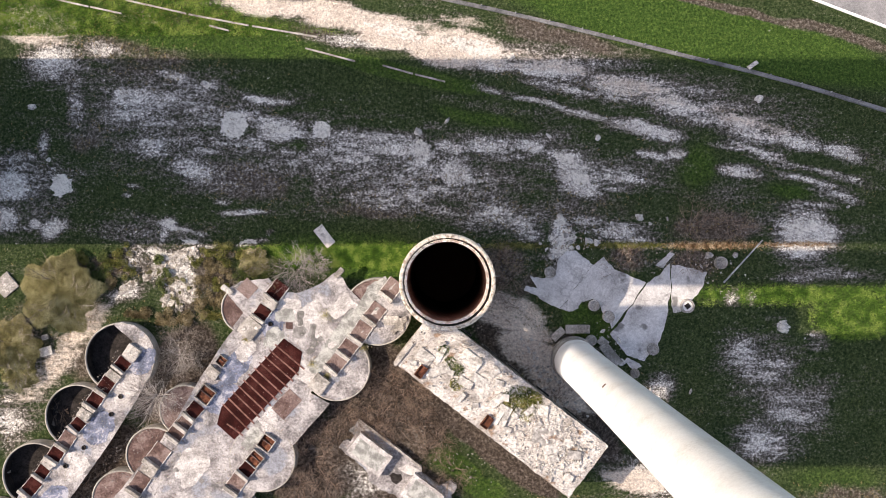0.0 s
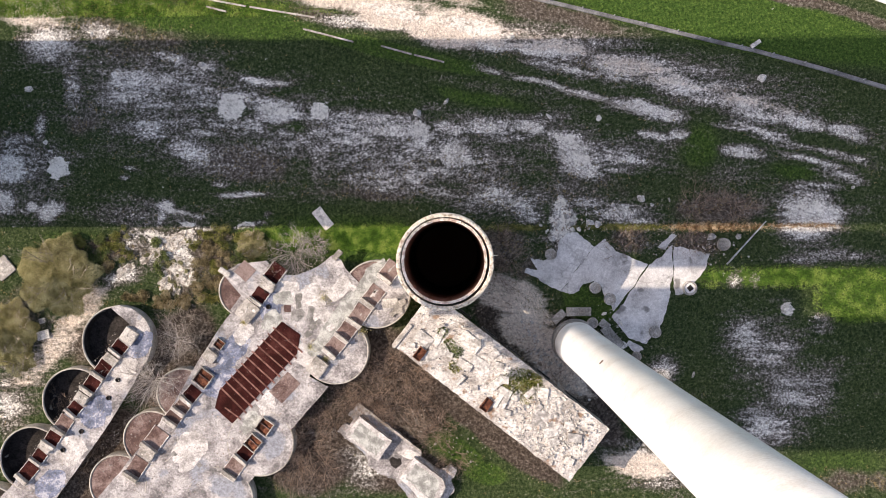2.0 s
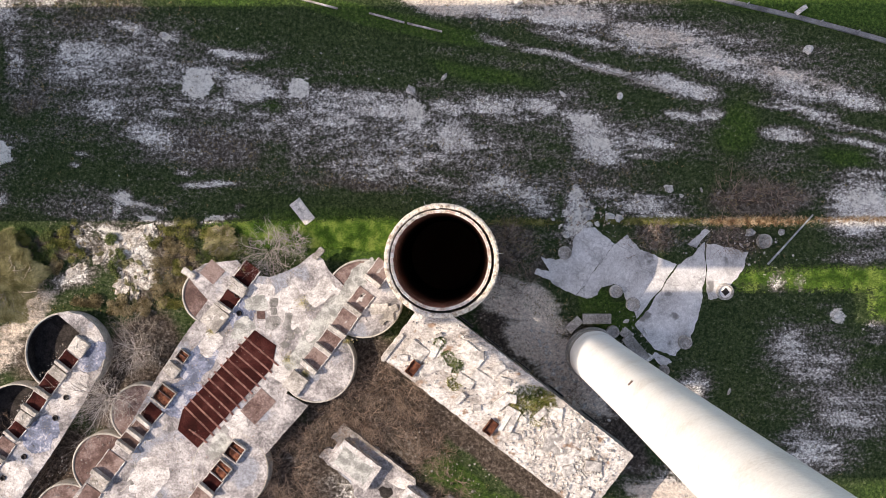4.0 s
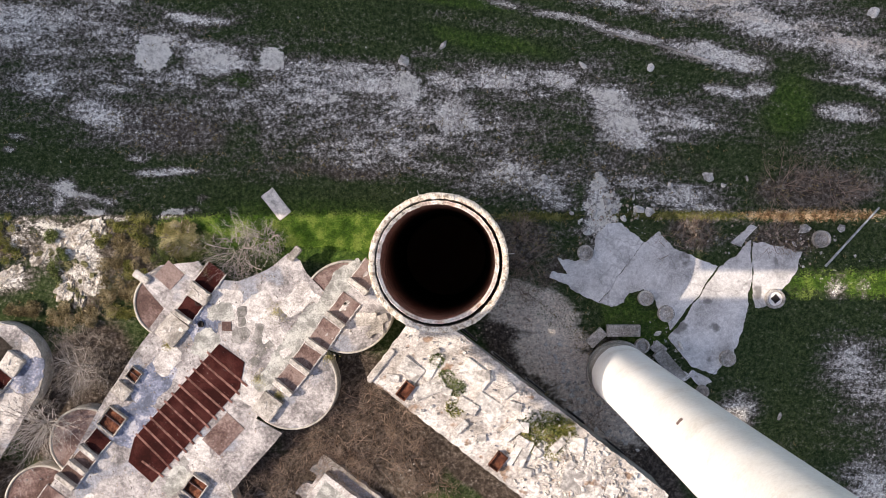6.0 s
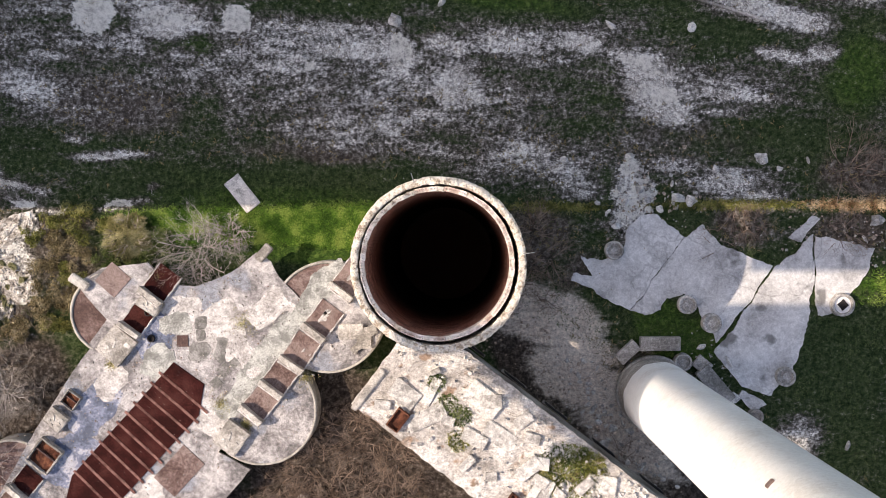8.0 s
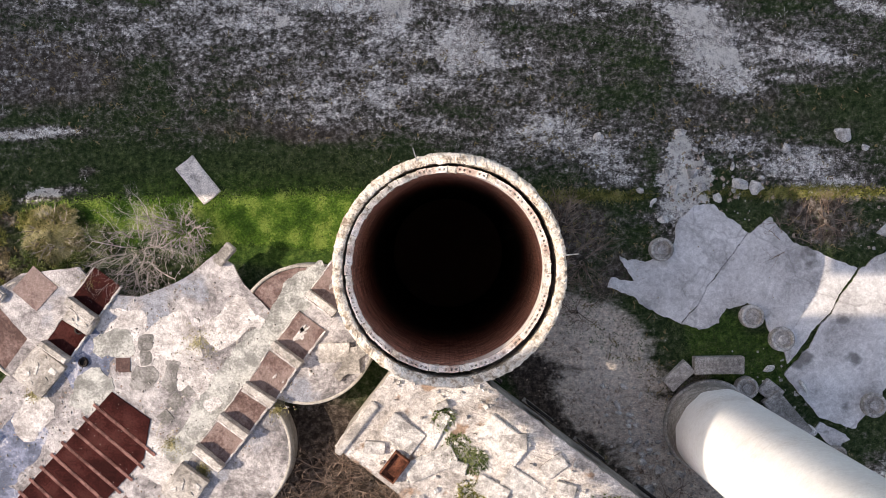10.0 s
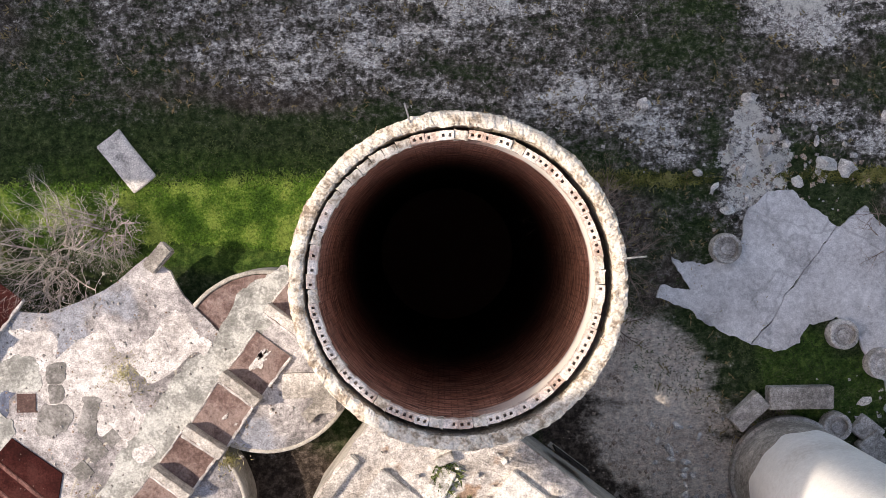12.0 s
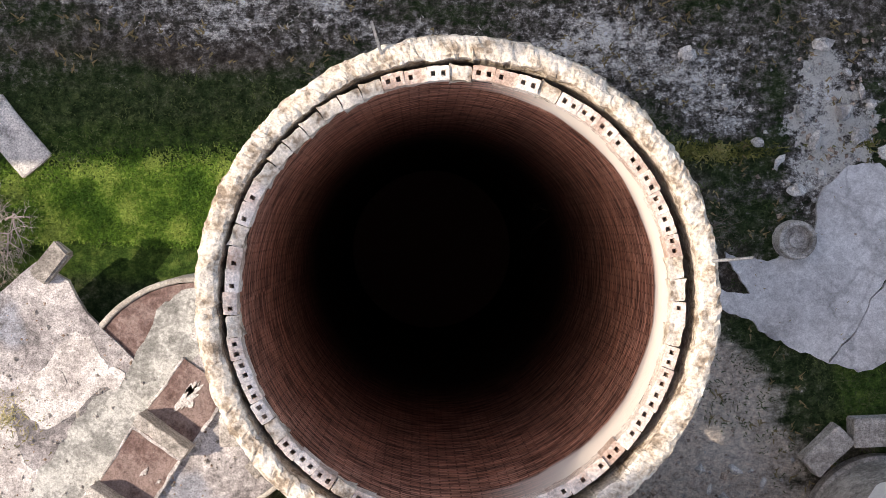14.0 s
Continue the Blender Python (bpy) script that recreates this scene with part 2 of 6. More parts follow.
    pale.inputs[7].default_value = (0.84, 0.76, 0.67, 1)
    # the deep shaft's gloom, painted as a fade to near-black further down
    gloom = n.new("ShaderNodeMath")
    gloom.operation = "MULTIPLY_ADD"
    l.new(no.outputs[0], gloom.inputs[0])
    gloom.inputs[1].default_value = 1.6
    l.new(sep.outputs[1], gloom.inputs[2])
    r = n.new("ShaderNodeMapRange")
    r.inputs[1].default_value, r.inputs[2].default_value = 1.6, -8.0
    l.new(gloom.outputs[0], r.inputs[0])
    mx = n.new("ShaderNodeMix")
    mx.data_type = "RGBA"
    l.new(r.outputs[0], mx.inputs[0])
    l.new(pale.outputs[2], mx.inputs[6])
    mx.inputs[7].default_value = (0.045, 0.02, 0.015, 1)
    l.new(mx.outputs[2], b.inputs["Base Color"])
    b.inputs["Roughness"].default_value, b.inputs["Specular IOR Level"].default_value = 0.95, 0.08
    bp = n.new("ShaderNodeBump")
    bp.inputs["Strength"].default_value, bp.inputs["Distance"].default_value = 0.6, 0.03
    l.new(fleck.outputs[0], bp.inputs["Height"])
    l.new(bp.outputs[0], b.inputs["Normal"])
    return m


def ground_material():
    """Soil, chalk, brush and grass, spread by the ground's own layers."""
    m = bpy.data.materials.new("field_soil")
    m.use_nodes = True
    n, l = m.node_tree.nodes, m.node_tree.links
    b = n["Principled BSDF"]
    geo = n.new("ShaderNodeNewGeometry")

    def noise_of(scale, detail, rough=0.6, squash=(1, 1, 1), turn=0.0):
        mp = n.new("ShaderNodeMapping")
        mp.inputs["Rotation"].default_value = (0, 0, radians(turn))
        mp.inputs["Scale"].default_value = squash
        l.new(geo.outputs["Position"], mp.inputs["Vector"])
        x = n.new("ShaderNodeTexNoise")
        x.inputs["Scale"].default_value, x.inputs["Detail"].default_value, x.inputs["Roughness"].default_value = scale, detail, rough
        l.new(mp.outputs[0], x.inputs["Vector"])
        return x.outputs[0]

    def ramp_of(value, stops):
        x = n.new("ShaderNodeValToRGB")
        set_ramp(x, stops)
        l.new(value, x.inputs[0])
        return x.outputs[0]

    def mask(layer, noise_out, amount, lo, hi, gain=1.0):
        a = n.new("ShaderNodeAttribute")
        a.attribute_name = layer
        x = n.new("ShaderNodeMath")
        x.operation = "MULTIPLY_ADD"
        l.new(noise_out, x.inputs[0])
        x.inputs[1].default_value = amount
        k = n.new("ShaderNodeMath")
        k.operation = "MULTIPLY"
        l.new(a.outputs["Fac"], k.inputs[0])
        k.inputs[1].default_value = gain
        l.new(k.outputs[0], x.inputs[2])
        r = n.new("ShaderNodeMapRange")
        r.interpolation_type = "SMOOTHSTEP"
        r.inputs[1].default_value, r.inputs[2].default_value = lo, hi
        l.new(x.outputs[0], r.inputs[0])
        return r.outputs[0]

    def blend(fac, a, c):
        x = n.new("ShaderNodeMix")
        x.data_type = "RGBA"
        l.new(fac, x.inputs[0])
        l.new(a, x.inputs[6])
        l.new(c, x.inputs[7])
        return x.outputs[2]

    wide = noise_of(0.5, 9, 0.68)
    fine = noise_of(4.0, 12, 0.8)
    grit = noise_of(18.0, 4, 0.7)
    streak = noise_of(0.4, 14, 0.74, (0.42, 1.9, 1), 9)
    clump = noise_of(1.7, 6, 0.6, (0.75, 1.25, 1), 9)
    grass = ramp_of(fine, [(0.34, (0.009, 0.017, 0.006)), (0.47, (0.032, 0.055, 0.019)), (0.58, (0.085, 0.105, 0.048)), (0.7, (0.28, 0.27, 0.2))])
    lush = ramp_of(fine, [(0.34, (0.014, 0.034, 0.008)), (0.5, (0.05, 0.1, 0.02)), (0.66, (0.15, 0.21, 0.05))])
    brush = ramp_of(fine, [(0.34, (0.024, 0.019, 0.014)), (0.5, (0.105, 0.085, 0.067)), (0.66, (0.36, 0.325, 0.285))])
    tone = n.new("ShaderNodeMath")
    tone.operation = "MULTIPLY_ADD"
    l.new(grit, tone.inputs[0])
    tone.inputs[1].default_value = 0.8
    l.new(fine, tone.inputs[2])
    cloudy = n.new("ShaderNodeMath")
    cloudy.operation = "MULTIPLY_ADD"
    l.new(wide, cloudy.inputs[0])
    cloudy.inputs[1].default_value = 0.55
    l.new(tone.outputs[0], cloudy.inputs[2])
    tone = n.new("ShaderNodeMath")
    tone.operation = "SUBTRACT"
    l.new(cloudy.outputs[0], tone.inputs[0])
    tone.inputs[1].default_value = 0.275
    chalk = ramp_of(tone.outputs[0], [(0.7, (0.15, 0.13, 0.115)), (0.8, (0.4, 0.37, 0.33)), (0.88, (0.7, 0.665, 0.61)), (0.96, (0.9, 0.88, 0.83))])
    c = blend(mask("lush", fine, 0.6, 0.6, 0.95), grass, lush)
    # bare brown earth, dark enough to paint the tall silos' shade as well
    earth_and_shade = ramp_of(fine, [(0.34, (0.018, 0.013, 0.01)), (0.48, (0.066, 0.051, 0.041)), (0.64, (0.21, 0.172, 0.145))])
    c = blend(mask("earth_and_shade", fine, 0.5, 0.5, 0.8), c, earth_and_shade)
    c = blend(mask("brush", wide, 1.0, 0.75, 1.1), c, brush)
    def plus(a, k, c=None, offset=0.0):
        """a * k + c, or a * k + offset."""
        x = n.new("ShaderNodeMath")
        x.operation = "MULTIPLY_ADD"
        l.new(a, x.inputs[0])
        x.inputs[1].default_value = k
        if c is None:
            x.inputs[2].default_value = offset
        else:
            l.new(c, x.inputs[2])
        return x.outputs[0]

    def step(value, lo, hi):
        r = n.new("ShaderNodeMapRange")
        r.interpolation_type = "SMOOTHSTEP"
        r.inputs[1].default_value, r.inputs[2].default_value = lo, hi
        l.new(value, r.inputs[0])
        return r.outputs[0]

    layer = n.new("ShaderNodeAttribute")
    layer.attribute_name = "chalk"
    long = noise_of(0.16, 5, 0.6, (0.5, 1.8, 1), 8)
    speck = noise_of(5.5, 4, 0.75)
    tuft = noise_of(11.0, 3, 0.7, (0.7, 1.3, 1), 12)
    patchy = plus(fine, 0.5, plus(clump, 0.5, streak))
    green = n.new("ShaderNodeAttribute")
    green.attribute_name = "lush"
    cover = plus(layer.outputs["Fac"], 1.6, plus(long, 0.9, plus(streak, 2.0, plus(fine, 0.75, plus(clump, 0.7, plus(green.outputs["Fac"], -0.6, None, -2.34))))))
    thin = step(plus(speck, 1.3, plus(tuft, 0.8, plus(cover, 1.0, None, -1.0))), 0.0, 0.48)
    thick = step(plus(speck, 1.0, plus(tuft, 0.7, plus(cover, 1.0, None, -0.86))), 0.34, 0.84)
    drab = ramp_of(fine, [(0.36, (0.026, 0.022, 0.018)), (0.48, (0.095, 0.082, 0.07)), (0.62, (0.34, 0.31, 0.28))])
    c = blend(thin, c, drab)
    c = blend(thick, c, chalk)
    ragged = n.new("ShaderNodeMath")
    ragged.operation = "ADD"
    l.new(clump, ragged.inputs[0])
    l.new(fine, ragged.inputs[1])
    white = ramp_of(tone.outputs[0], [(0.74, (0.45, 0.42, 0.37)), (0.86, (0.74, 0.71, 0.645)), (0.98, (0.9, 0.87, 0.8))])
    dust = ramp_of(tone.outputs[0], [(0.64, (0.36, 0.285, 0.23)), (0.8, (0.6, 0.5, 0.415)), (1.0, (0.82, 0.735, 0.64))])
    c = blend(mask("dust", patchy, 1.1, 1.35, 1.75), c, dust)
    # blade-sized light and dark
    grain = n.new("ShaderNodeMapRange")
    grain.inputs[1].default_value, grain.inputs[2].default_value, grain.inputs[3].default_value, grain.inputs[4].default_value = 0.3, 0.7, 0.42, 1.6
    l.new(plus(tuft, 0.5, plus(speck, 0.5, None, 0.0)), grain.inputs[0])
    shade = n.new("ShaderNodeVectorMath")
    shade.operation = "SCALE"
    l.new(c, shade.inputs[0])
    l.new(grain.outputs[0], shade.inputs["Scale"])
    c = shade.outputs[0]
    c = blend(mask("spot", ragged.outputs[0], 1.5, 1.86, 2.02), c, white)
    l.new(c, b.inputs["Base Color"])
    b.inputs["Roughness"].default_value, b.inputs["Specular IOR Level"].default_value = 0.95, 0.08
    bp = n.new("ShaderNodeBump")
    bp.inputs["Strength"].default_value, bp.inputs["Distance"].default_value = 1.0, 0.22
    l.new(fine, bp.inputs["Height"])
    l.new(bp.outputs[0], b.inputs["Normal"])
    return m


LINING, SOIL = lining_material(), ground_material()

# ---- building helpers ----
ORIGIN = {}


def thing(name, x, y, z=0.0, label="", category="", group="", kind=""):
    ob = new(name)
    ob.empty_display_size = 0.2
    ob.location = (x, y, z)
    ORIGIN[ob] = Vector((x, y, z))
    return tagged(ob, label, category, group, kind)


def part(name, bm, material, parent=None, label="", smooth=False):
    """Link a bmesh, drawn in world metres, as one mesh under a thing or a part."""
    base = ORIGIN.get(parent, Vector((0, 0, 0))) if parent else Vector((0, 0, 0))
    bm.transform(Matrix.Translation(-base))
    me = bpy.data.meshes.new(name)
    bmesh.ops.recalc_face_normals(bm, faces=bm.faces)
    bm.to_mesh(me)
    bm.free()
    me.materials.append(material)
    if smooth:
        me.polygons.foreach_set("use_smooth", [True] * len(me.polygons))
    ob = new(name, me)
    if parent:
        ob.parent = parent
    ORIGIN[ob] = base
    return tagged(ob, label)


def rough(bm, amount, scale=1.5, seed=0.0):
    for v in bm.verts:
        v.co += noise.noise_vector(v.co * scale + Vector((seed, seed * 0.7, 0))) * amount


def box(bm, x, y, z0, z1, lx, ly, turn=0.0, bevel=0.0, tilt=0.0):
    m = Matrix.Translation((x, y, (z0 + z1) / 2)) @ Matrix.Rotation(radians(turn), 4, "Z") @ Matrix.Rotation(radians(tilt), 4, "Y") @ Matrix.Diagonal((lx, ly, z1 - z0, 1))
    made = bmesh.ops.create_cube(bm, size=1.0, matrix=m)["verts"]
    if bevel:
        edges = list({e for v in made for e in v.link_edges})
        bmesh.ops.bevel(bm, geom=edges, offset=bevel, segments=2, affect="EDGES")
    return bm


def prism(bm, points, z0, z1):
    low = [bm.verts.new((x, y, z0)) for x, y in points]
    top = [bm.verts.new((x, y, z1)) for x, y in points]
    n = len(points)
    bm.faces.new(top)
    bm.faces.new(low[::-1])
    for i in range(n):
        bm.faces.new((low[i], low[(i + 1) % n], top[(i + 1) % n], top[i]))
    return bm


def lathe(bm, x, y, profile, steps=48, start=0.0, sweep=360.0):
    """Turn a profile of (radius, z) about the upright through x, y."""
    closed = sweep >= 360.0
    count = steps if closed else steps + 1
    rings = []
    for i in range(count):
        a = radians(start + sweep * i / steps)
        rings.append([bm.verts.new((x + r * math.cos(a), y + r * math.sin(a), z)) for r, z in profile])
    for i in range(steps):
        p, q = rings[i], rings[(i + 1) % count]
        for j in range(len(profile) - 1):
            bm.faces.new((p[j], q[j], q[j + 1], p[j + 1]))
    return bm


def limb(bm, a, b, ra, rb, sides=4):
    a, b = Vector(a), Vector(b)
    way = b - a
    if way.length < 1e-5:
        return
    s = way.orthogonal().normalized()
    t = way.cross(s).normalized()
    lo, hi = [], []
    for i in range(sides):
        c = math.cos(6.2832 * i / sides) * s + math.sin(6.2832 * i / sides) * t
        lo.append(bm.verts.new(a + c * ra))
        hi.append(bm.verts.new(b + c * rb))
    for i in range(sides):
        bm.faces.new((lo[i], lo[(i + 1) % sides], hi[(i + 1) % sides], hi[i]))


# ---- ground ----
def spread(u, v, blobs, edge=2.0):
    """The strongest of the blobs at each point; edge: 2 for crisp rims, 1 for soft ones."""
    out = np.zeros_like(u)
    for cu, cv, ru, rv, turn, s in blobs:
        a = math.radians(turn)
        du, dv = u - cu, v - cv
        p, q = du * math.cos(a) + dv * math.sin(a), -du * math.sin(a) + dv * math.cos(a)
        d = (p / ru) ** 2 + (q / rv) ** 2
        out = np.maximum(out, s * np.exp(-(d ** edge)))
    return out


# centre u, v, half sizes, turn (clockwise), strength
CHALK_WEST = [(267, 198, 78, 53, 10, 0.54), (304, 134, 32, 13, 15, 0.6), (129, 180, 20, 50, -8, 0.5), (207, 166, 20, 23, 0, 0.7), (455, 172, 78, 9, 11, 0.62), (413, 221, 39, 37, 0, 0.42), (494, 230, 55, 24, 8, 0.78), (267, 258, 69, 28, 20, 0.42), (345, 299, 55, 26, 25, 0.5), (432, 318, 101, 41, 8, 0.36), (428, 375, 53, 5, 2, 0.66), (396, 354, 17, 6, 10, 0.7), (529, 276, 55, 17, 10, 0.5), (373, 267, 37, 11, 15, 0.55), (95, 400, 26, 15, -20, 0.7), (81, 253, 13, 24, 0, 0.6)]
CHALK_MIDDLE = [(294, 391, 13, 15, 0, 0.64), (310, 402, 41, 6, 10, 0.6), (331, 428, 20, 7, 0, 0.64), (373, 434, 31, 6, -5, 0.6), (441, 429, 35, 6, -9, 0.6), (286, 415, 9, 22, 0, 0.58), (345, 411, 24, 6, 15, 0.58), (235, 331, 17, 6, 20, 0.5), (226, 345, 11, 7, 0, 0.5), (474, 411, 11, 6, -20, 0.6), (680, 244, 110, 17, 5, 0.55), (712, 267, 92, 17, 4, 0.66), (657, 308, 83, 46, 5, 0.42), (731, 345, 64, 41, 8, 0.5), (570, 318, 37, 50, 0, 0.45), (786, 373, 55, 20, 4, 0.45)]
CHALK_EAST = [(804, 299, 41, 35, 5, 0.7), (795, 258, 46, 15, 10, 0.6), (933, 258, 39, 12, 14, 0.75), (1006, 285, 53, 24, 20, 0.82), (1020, 322, 55, 28, 20, 0.8), (1093, 316, 69, 8, 6, 0.68), (1089, 336, 46, 6, 8, 0.55), (1192, 270, 22, 11, -10, 0.78), (1149, 273, 37, 9, 12, 0.58), (1309, 304, 48, 15, 10, 0.66), (919, 396, 53, 15, 4, 0.58), (991, 426, 22, 46, 12, 0.74), (1112, 414, 69, 28, 5, 0.5), (1043, 391, 37, 13, 0, 0.45), (1427, 419, 61, 51, -4, 0.82), (846, 244, 46, 7, 12, 0.5)]
CHALK_BANK = [(850, 100, 87, 24, 10, 0.76), (979, 127, 83, 24, 12, 0.67), (1089, 154, 83, 28, 15, 0.64), (1195, 187, 78, 28, 17, 0.66), (1314, 224, 78, 25, 16, 0.64), (1410, 247, 64, 20, 14, 0.66), (1488, 267, 46, 18, 14, 0.64), (868, 160, 55, 9, 14, 0.64), (951, 180, 83, 6, 14, 0.68), (1043, 203, 73, 8, 14, 0.68), (1135, 228, 69, 17, 14, 0.66), (1162, 235, 50, 13, 10, 0.64), (997, 157, 110, 11, 14, 0.53), (1337, 264, 64, 6, 15, 0.58), (1420, 295, 101, 5, 16, 0.66), (1429, 318, 83, 6, 15, 0.53)]
CHALK_EDGE = [(1475, 345, 55, 13, 14, 0.56), (1374, 290, 64, 5, 15, 0.48), (1282, 258, 55, 5, 14, 0.48), (1447, 363, 55, 7, 10, 0.48), (1484, 310, 46, 6, 15, 0.56), (639, 74, 174, 13, 6, 0.64), (749, 81, 83, 18, 8, 0.72), (97, 111, 55, 37, 20, 0.68), (170, 88, 37, 28, 0, 0.48), (1447, 485, 110, 18, 0, 0.44), (470, 12, 100, 16, 8, .7), (590, 28, 85, 24, 10, .78), (685, 60, 70, 26, 14, .74), (775, 90, 70, 28, 14, .74), (18, 330, 34, 34, 0, .8), (8, 388, 24, 24, 0, .75), (92, 402, 24, 18, -60, .8), (60, 395, 14, 10, 0, .7), (30, 285, 60, 30, 0, .45)]
CHALK_LIT = [(880, 385, 70, 24, 0, .55), (930, 405, 45, 22, 10, .6), (700, 318, 90, 34, 5, .5), (640, 290, 80, 40, 5, .48), (850, 300, 40, 24, 10, .45), (305, 470, 60, 45, -20, .5), (240, 455, 30, 30, 0, .45), (285, 450, 30, 14, 20, .7), (330, 485, 16, 28, 10, .66), (740, 265, 22, 26, 0, .9)]
CHALK_SOUTH = [(1350, 660, 85, 75, 20, .54), (1420, 720, 75, 70, 30, .48), (1370, 780, 60, 50, 0, .55), (1440, 600, 30, 25, 0, .5), (100, 640, 130, 34, -48, .34), (20, 750, 40, 70, 0, .45), (640, 850, 45, 40, 0, .5), (1120, 845, 70, 40, 0, .4), (1170, 690, 30, 35, 0, .6), (1190, 865, 90, 40, 0, .35), (220, 520, 40, 16, -20, .6)]
# green growth; the first two flat strips paint the sunny strip brighter
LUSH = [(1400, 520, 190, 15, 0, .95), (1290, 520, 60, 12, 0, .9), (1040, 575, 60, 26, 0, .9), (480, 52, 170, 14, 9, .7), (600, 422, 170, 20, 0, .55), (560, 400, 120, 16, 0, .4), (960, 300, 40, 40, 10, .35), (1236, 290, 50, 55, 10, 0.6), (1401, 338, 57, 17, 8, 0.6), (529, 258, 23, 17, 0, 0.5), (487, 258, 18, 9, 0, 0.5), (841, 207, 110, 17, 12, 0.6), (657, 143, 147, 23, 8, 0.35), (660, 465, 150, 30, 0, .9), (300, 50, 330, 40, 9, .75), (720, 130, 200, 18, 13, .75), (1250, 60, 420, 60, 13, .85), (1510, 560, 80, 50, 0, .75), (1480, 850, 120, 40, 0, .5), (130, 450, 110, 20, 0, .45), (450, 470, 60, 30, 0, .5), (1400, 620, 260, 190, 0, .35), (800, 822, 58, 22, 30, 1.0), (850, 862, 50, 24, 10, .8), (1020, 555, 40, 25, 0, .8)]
BRUSH = [(1300, 20, 180, 8, 13, .9), (1480, 62, 140, 12, 14, .8), (1000, 70, 150, 18, 13, .8), (930, 40, 60, 14, 13, .7), (1500, 880, 120, 30, 0, .6), (200, 75, 120, 20, 8, .5), (330, 30, 120, 16, 6, .45), (560, 60, 100, 20, 10, .5), (380, 495, 70, 60, 0, .6), (200, 470, 90, 30, 0, .4), (150, 560, 60, 40, 0, .5), (432, 322, 92, 37, 8, 0.75), (161, 249, 46, 41, 0, 0.5), (657, 373, 110, 18, 4, 0.6), (1268, 402, 87, 31, 0, 0.85), (878, 373, 73, 37, 0, 0.4), (700, 340, 160, 40, 0, .45), (950, 640, 70, 90, 40, .6), (320, 640, 60, 110, 30, .5), (1000, 130, 150, 40, 10, .5), (260, 110, 120, 40, 0, .5), (1040, 370, 120, 40, 0, .45), (720, 770, 60, 40, 35, .5), (40, 590, 60, 90, 0, .5), (885, 470, 52, 40, 10, .8), (930, 500, 30, 40, 30, .55), (1110, 455, 40, 24, 10, .8), (1225, 465, 50, 26, 0, .75), (180, 470, 110, 24, 0, .8), (150, 640, 40, 60, -30, .7), (350, 450, 80, 16, 0, .7), (330, 520, 50, 60, 20, .55)]
# brown earth; round the thickets it also paints shade the low silos don't cast
EARTH_AND_SHADE = [(868, 786, 165, 30, 38, 1.0), (760, 705, 44, 34, 38, .95), (690, 715, 120, 110, 30, .9), (545, 815, 90, 95, 0, .9), (310, 660, 60, 110, 30, .85), (180, 840, 60, 110, 38, .9), (380, 500, 40, 40, 0, .3), (1000, 690, 46, 110, -45, .95), (905, 605, 70, 40, 40, .95), (1060, 780, 40, 60, -45, .6), (700, 860, 120, 50, 0, .6)]
WHITE_SPOTS = [(413, 221, 25, 24, 0, 1), (569, 231, 16, 17, 0, 1), (107, 327, 20, 22, 0, 1), (363, 149, 8, 7, 30, 0.9), (744, 262, 12, 17, 0, 0.8), (1004, 283, 29, 11, 20, 0.6), (1025, 316, 28, 15, 20, 0.6), (494, 228, 33, 12, 8, 0.6), (741, 233, 6, 6, 0, 0.9), (645, 281, 7, 7, 0, 0.8), (296, 393, 9, 9, 0, 0.7), (310, 402, 22, 4, 10, 0.7), (334, 428, 15, 5, 0, 0.8), (437, 429, 20, 4, -9, 0.7), (991, 391, 9, 11, 30, 0.8)]
WHITE_SPOTS += [(1385, 577, 13, 14, 0, .8), (995, 425, 26, 30, 40, .6), (280, 452, 24, 12, 15, .5), (322, 488, 12, 24, 10, .45), (830, 80, 70, 16, 12, .6), (700, 55, 70, 16, 12, .5), (1425, 400, 30, 20, 0, .5)]
CHALK_WASH = [(450, 262, 330, 80, 8, .38), (720, 310, 240, 60, 4, .45), (930, 290, 200, 85, 10, .34), (1200, 300, 180, 60, 12, .2), (300, 185, 200, 65, 10, .45), (240, 190, 80, 50, 10, .52), (650, 255, 150, 40, 8, .42), (690, 350, 120, 34, 4, .4), (880, 380, 120, 40, 2, .42), (1060, 300, 110, 40, 12, .45), (860, 255, 80, 26, 8, .5), (1320, 635, 66, 44, 45, .66), (1395, 715, 84, 60, 35, .62), (1345, 775, 48, 56, 0, .6), (1450, 720, 34, 60, 20, .5), (60, 350, 100, 90, 0, .3), (1120, 150, 420, 50, 15, .38), (1400, 400, 150, 40, 0, .25), (280, 420, 140, 40, 5, .26), (1390, 690, 130, 110, 20, .26), (1292, 524, 22, 20, 0, .8), (1330, 522, 12, 14, 0, .7)]
DUST = [(960, 112, 130, 20, 14, .42), (1130, 160, 130, 22, 16, .45), (1330, 215, 120, 18, 16, .42), (560, 20, 220, 14, 9, .62), (790, 62, 110, 22, 12, .6), (670, 40, 150, 18, 10, .6), (60, 45, 90, 46, 10, .6), (220, 22, 80, 26, 5, .35), (905, 556, 70, 34, 22, .9), (950, 590, 34, 26, 35, .55), (985, 670, 36, 95, -45, .85), (930, 622, 50, 34, 40, .8), (95, 640, 130, 30, -48, .5), (1130, 850, 80, 26, 5, .7), (165, 560, 46, 34, -40, .6), (470, 12, 110, 20, 8, .66), (590, 28, 90, 28, 10, .74), (685, 60, 76, 30, 14, .74), (775, 88, 80, 32, 14, .72), (855, 92, 50, 22, 14, .66), (820, 40, 60, 14, 14, .4)]
